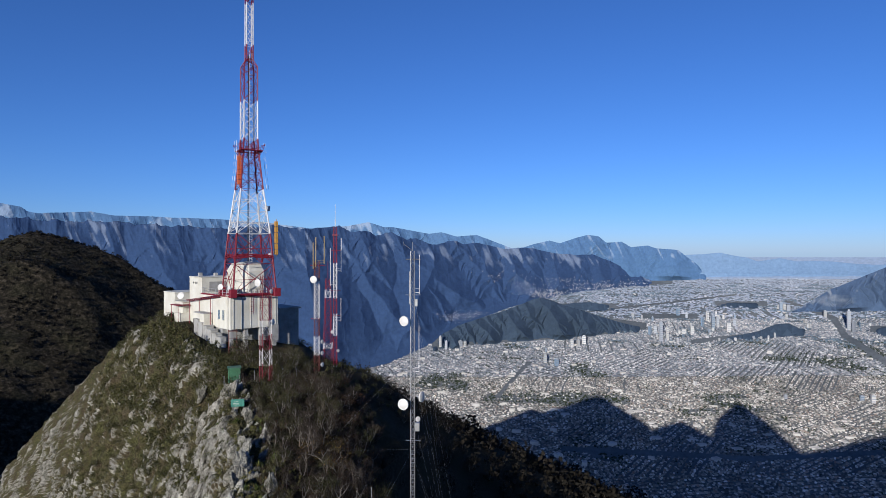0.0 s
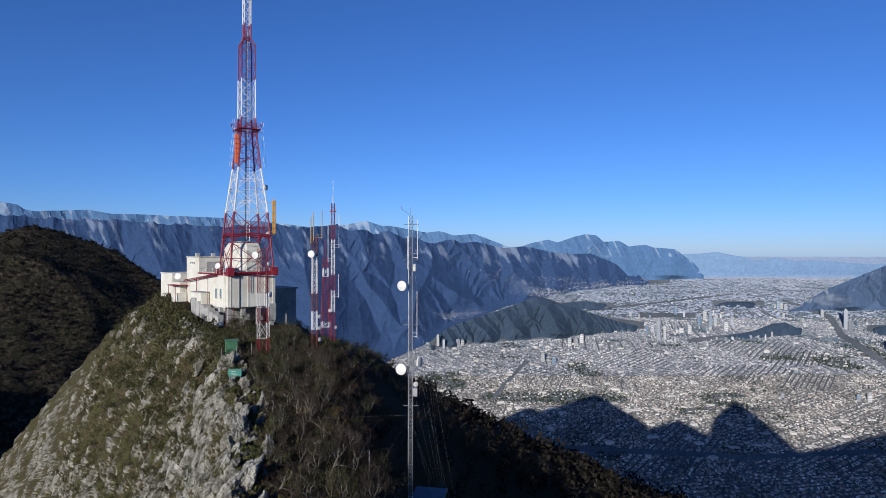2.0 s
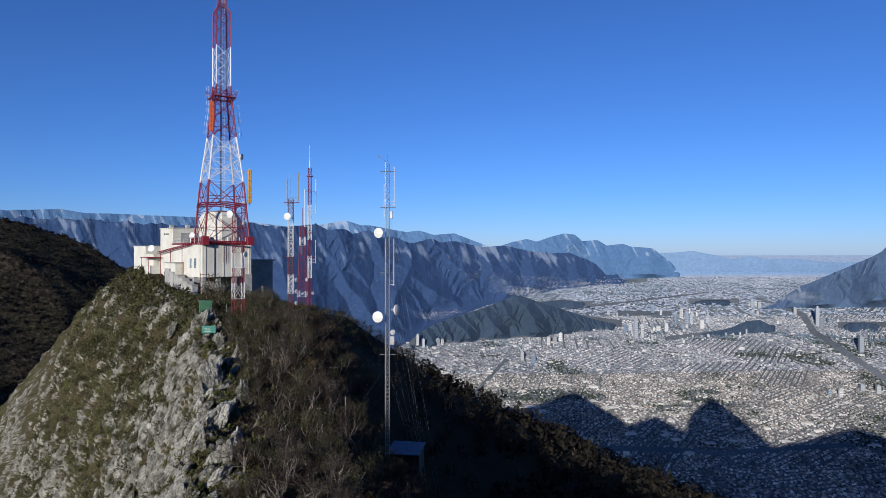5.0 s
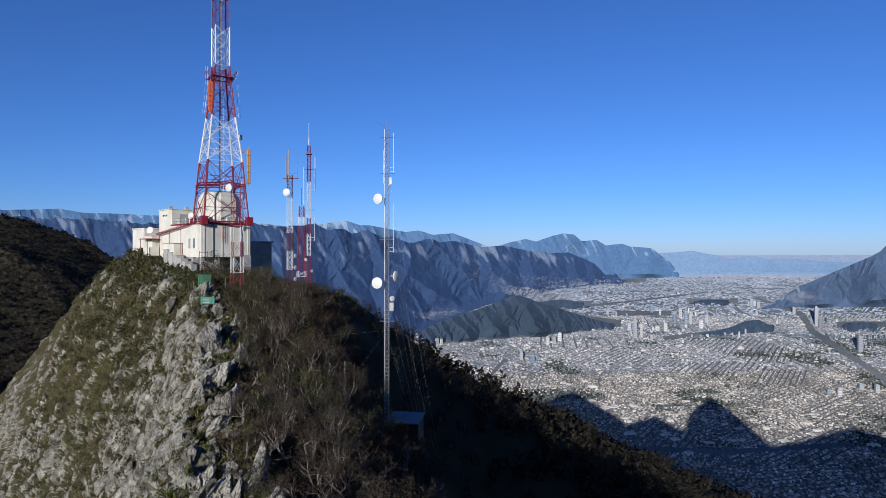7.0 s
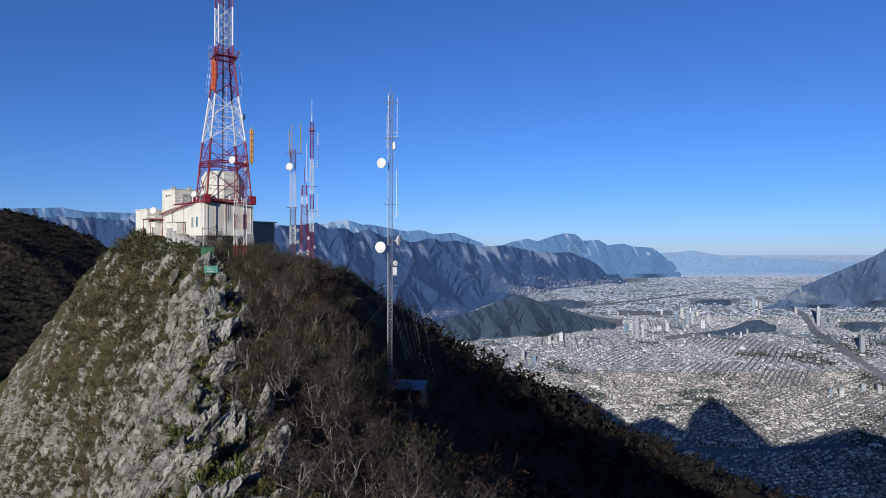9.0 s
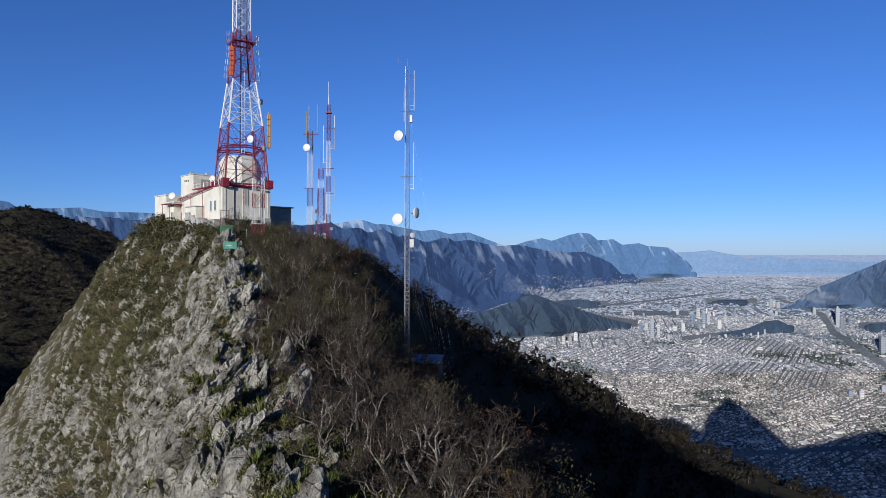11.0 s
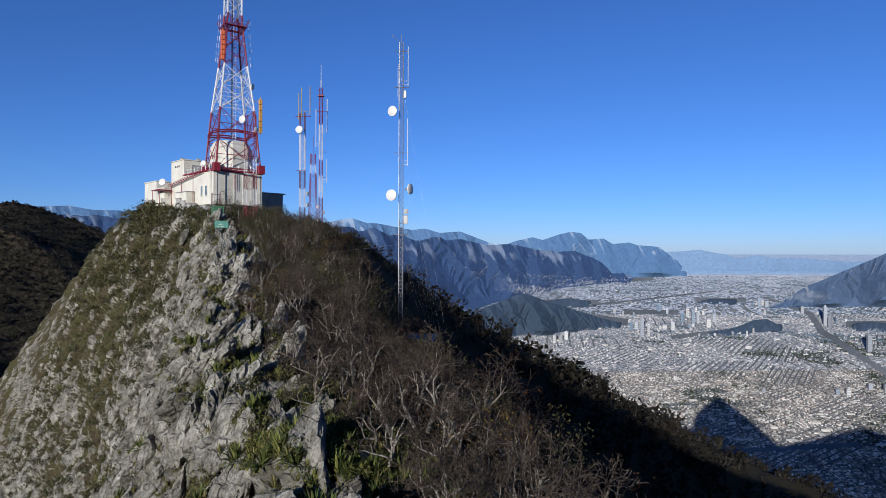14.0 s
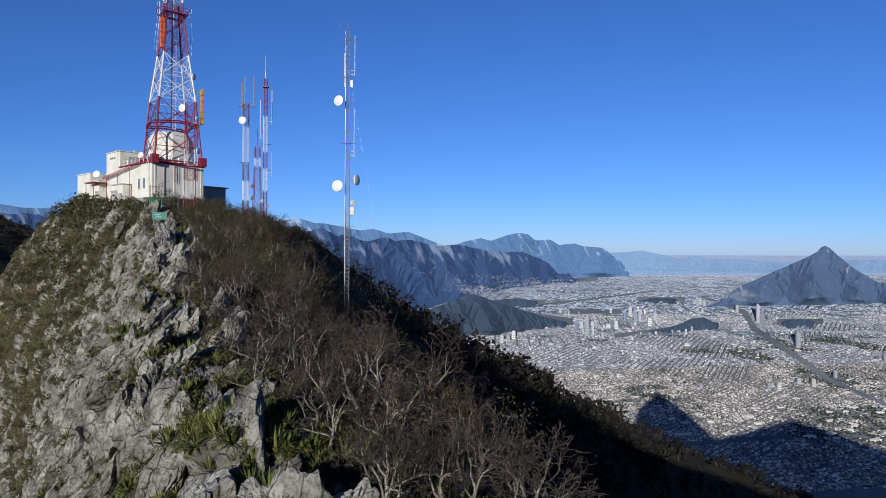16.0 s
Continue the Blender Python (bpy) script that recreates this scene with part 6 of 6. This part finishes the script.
    got += spots(331, 240, (20.5, 29), (-0.8, 4.2), 0.28)[0]
    P, T, S = [], [], []
    for x, y, pa, pu in got:
        p, nrm = on_ground(x, y, 0.05)
        if nrm.z > 0.35:
            P.append(np.array(p)), T.append(g.uniform(0, 6.28)), S.append(g.uniform(0.5, 1.3))
    ob = new("grass_tufts", merged("grass_tufts", scatter(tuft, P, T, S)))
    tagged(ob, "dry yellow-green grass tufts between rocks", "grass", kind="stuff")


def plant_yuccas():
    kinds = []
    for k in range(4):
        V, F = blades(460 + k, 54, 0.72, 0.034, (0.1, 1.4), 0.25)
        kinds.append(mesh_from("yucca", V, F, YUCCA))
    knots, g = spots(308, 42, (13, 44), (-4.0, 6.0), 1.2)
    knots += spots(328, 14, (19, 26.5), (-1.5, 4.5), 0.9)[0] + spots(329, 16, (26, 40), (-2.5, 4.0), 1.0)[0] + spots(330, 20, (21.0, 28.5), (-0.6, 3.8), 0.7)[0]
    more, _ = spots(318, 80, (40, 85), (-7, 4), 0.9)
    got = [(x + g.normal(0, 0.45), y + g.normal(0, 0.45), 0, 0) for x, y, _, _ in knots for _ in range(3)]
    for k, (x, y, pa, pu) in enumerate(got):
        p, n = on_ground(x, y, 0.03)
        if n.z < 0.3:
            continue
        ob = new("yucca", kinds[k % 4])
        s = g.uniform(0.65, 1.35)
        ob.matrix_basis = Matrix.LocRotScale(p, Euler((0, 0, g.uniform(0, 6.28))), (s, s, s))
        tagged(ob, "spiky green yucca rosette growing between rocks", "yucca", "yuccas")
    P, T, S = [], [], []
    for x, y, pa, pu in more:
        P.append(np.array(on_ground(x, y, 0.03)[0])), T.append(g.uniform(0, 6.28)), S.append(g.uniform(0.65, 1.35))
    ob = new("yucca_patches", merged("yucca_patches", scatter([[(*blades(470 + k, 54, 0.72, 0.034, (0.1, 1.4), 0.25), YUCCA)] for k in range(3)], P, T, S)))
    tagged(ob, "small green yuccas scattered along the higher rocks", "yuccas", kind="stuff")


def lay_boulders():
    kinds = []
    for k in range(6):
        g = rng(480 + k)
        bm = bmesh.new()
        bmesh.ops.create_icosphere(bm, subdivisions=4, radius=1.0)
        co = np.array([v.co[:] for v in bm.verts])
        d = co / np.linalg.norm(co, axis=1)[:, None]
        r = np.full(len(d), 1.15)
        for _ in range(11):
            n = g.normal(0, 1, 3)
            n /= np.linalg.norm(n)
            r = np.minimum(r, g.uniform(0.62, 0.98) / np.maximum(d @ n, 0.05))
        b1, b2, br, bt = cells(d * 2.3 + k, k + 30)
        r = r * (1 - 0.13 * np.exp(-((b2 - b1) / 0.09) ** 2)) + 0.12 * (br - 0.5) + 0.10 * bt + 0.10 * (ridged(d * 2.1 + k, 4, k) - 0.5) + 0.04 * fbm(d * 7, 3, k + 9)
        for v, q in zip(bm.verts, d * r[:, None] * np.array((0.75, 0.95, 1.15))):
            v.co = q
        me = bpy.data.meshes.new("boulder")
        bm.to_mesh(me)
        bm.free()
        me.materials.append(BOULDER)
        kinds.append(me)
    got, g = spots(309, 165, (13, 46), (-6, 5.0), 0.8, lambda a, u: u < np.interp(a, (13, 20, 26, 31, 40), (1.2, 1.6, 1.0, 3.6, 4.5)))
    more, _ = spots(319, 120, (46, 90), (-6, 3.0), 0.9)
    for k, (x, y, pa, pu) in enumerate(got + more):
        s = 0.30 + 0.75 * g.random() ** 1.6 + (0.12 if abs(pu) < 2.0 else 0.0)
        p, n = on_ground(x, y, 0.15 * s)
        ob = new("boulder", kinds[int(g.integers(0, 6))])
        ob.matrix_basis = Matrix.LocRotScale(p, Euler((g.normal(-0.25, 0.2), g.normal(0.45, 0.25), g.normal(0.4, 0.6))), (s * g.uniform(0.7, 1.0), s * g.uniform(0.8, 1.3), s * g.uniform(1.0, 1.7)))
        tagged(ob, "weathered pale grey limestone boulder on the ridge", "boulder", "boulders on the ridge")
    # smaller outcrops all over the rock face
    rocks = []
    for k in range(5):
        g2 = rng(490 + k)
        bm = bmesh.new()
        bmesh.ops.create_icosphere(bm, subdivisions=3, radius=1.0)
        co = np.array([v.co[:] for v in bm.verts])
        F = np.array([[v.index for v in f.verts] for f in bm.faces])
        bm.free()
        r = np.full(len(co), 1.1)
        for _ in range(9):
            n = g2.normal(0, 1, 3)
            n /= np.linalg.norm(n)
            r = np.minimum(r, g2.uniform(0.6, 0.95) / np.maximum(co @ n, 0.05))
        r = r + 0.12 * (ridged(co * 2.3 + k, 3, k) - 0.5)
        lean = Matrix.Rotation(0.4, 3, "Y") @ Matrix.Rotation(-0.3, 3, "X")
        rocks.append([((co * r[:, None] * np.array((0.6, 0.8, 1.3))) @ np.array(lean).T, F, MOSSY)])
    got, g = spots(320, 470, (13, 155), (-26, 0), 1.2, lambda a, u: a < 94 or u > -3 or a + u < 86)
    P, T, S = [], [], []
    for x, y, pa, pu in got:
        P.append(np.array(on_ground(x, y, 0.25)[0])), T.append(g.normal(0, 0.5)), S.append(g.uniform(0.35, 1.2) * float(np.interp(pa, (13, 90, 155), (0.9, 1.1, 1.3))))
    ob = new("outcrops", merged("outcrops", scatter(rocks, P, T, S)))
    tagged(ob, "grey limestone outcrops studding the rock face", "rocks", kind="stuff")


def plant_hill():
    """Scrub wood of the neighbouring hill."""
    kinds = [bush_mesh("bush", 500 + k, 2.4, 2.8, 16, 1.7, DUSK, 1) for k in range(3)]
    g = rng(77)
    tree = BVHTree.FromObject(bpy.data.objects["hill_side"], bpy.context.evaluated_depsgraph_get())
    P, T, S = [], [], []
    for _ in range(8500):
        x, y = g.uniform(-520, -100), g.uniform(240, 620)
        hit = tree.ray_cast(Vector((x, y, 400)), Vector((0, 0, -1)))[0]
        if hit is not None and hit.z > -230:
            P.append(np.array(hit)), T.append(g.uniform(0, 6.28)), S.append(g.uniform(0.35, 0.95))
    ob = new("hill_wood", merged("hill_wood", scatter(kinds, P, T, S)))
    tagged(ob, "dark scrub wood covering the neighbouring hill", "wood", kind="stuff")


plant_trees()
plant_slope()
plant_hill()
plant_yuccas()
lay_boulders()
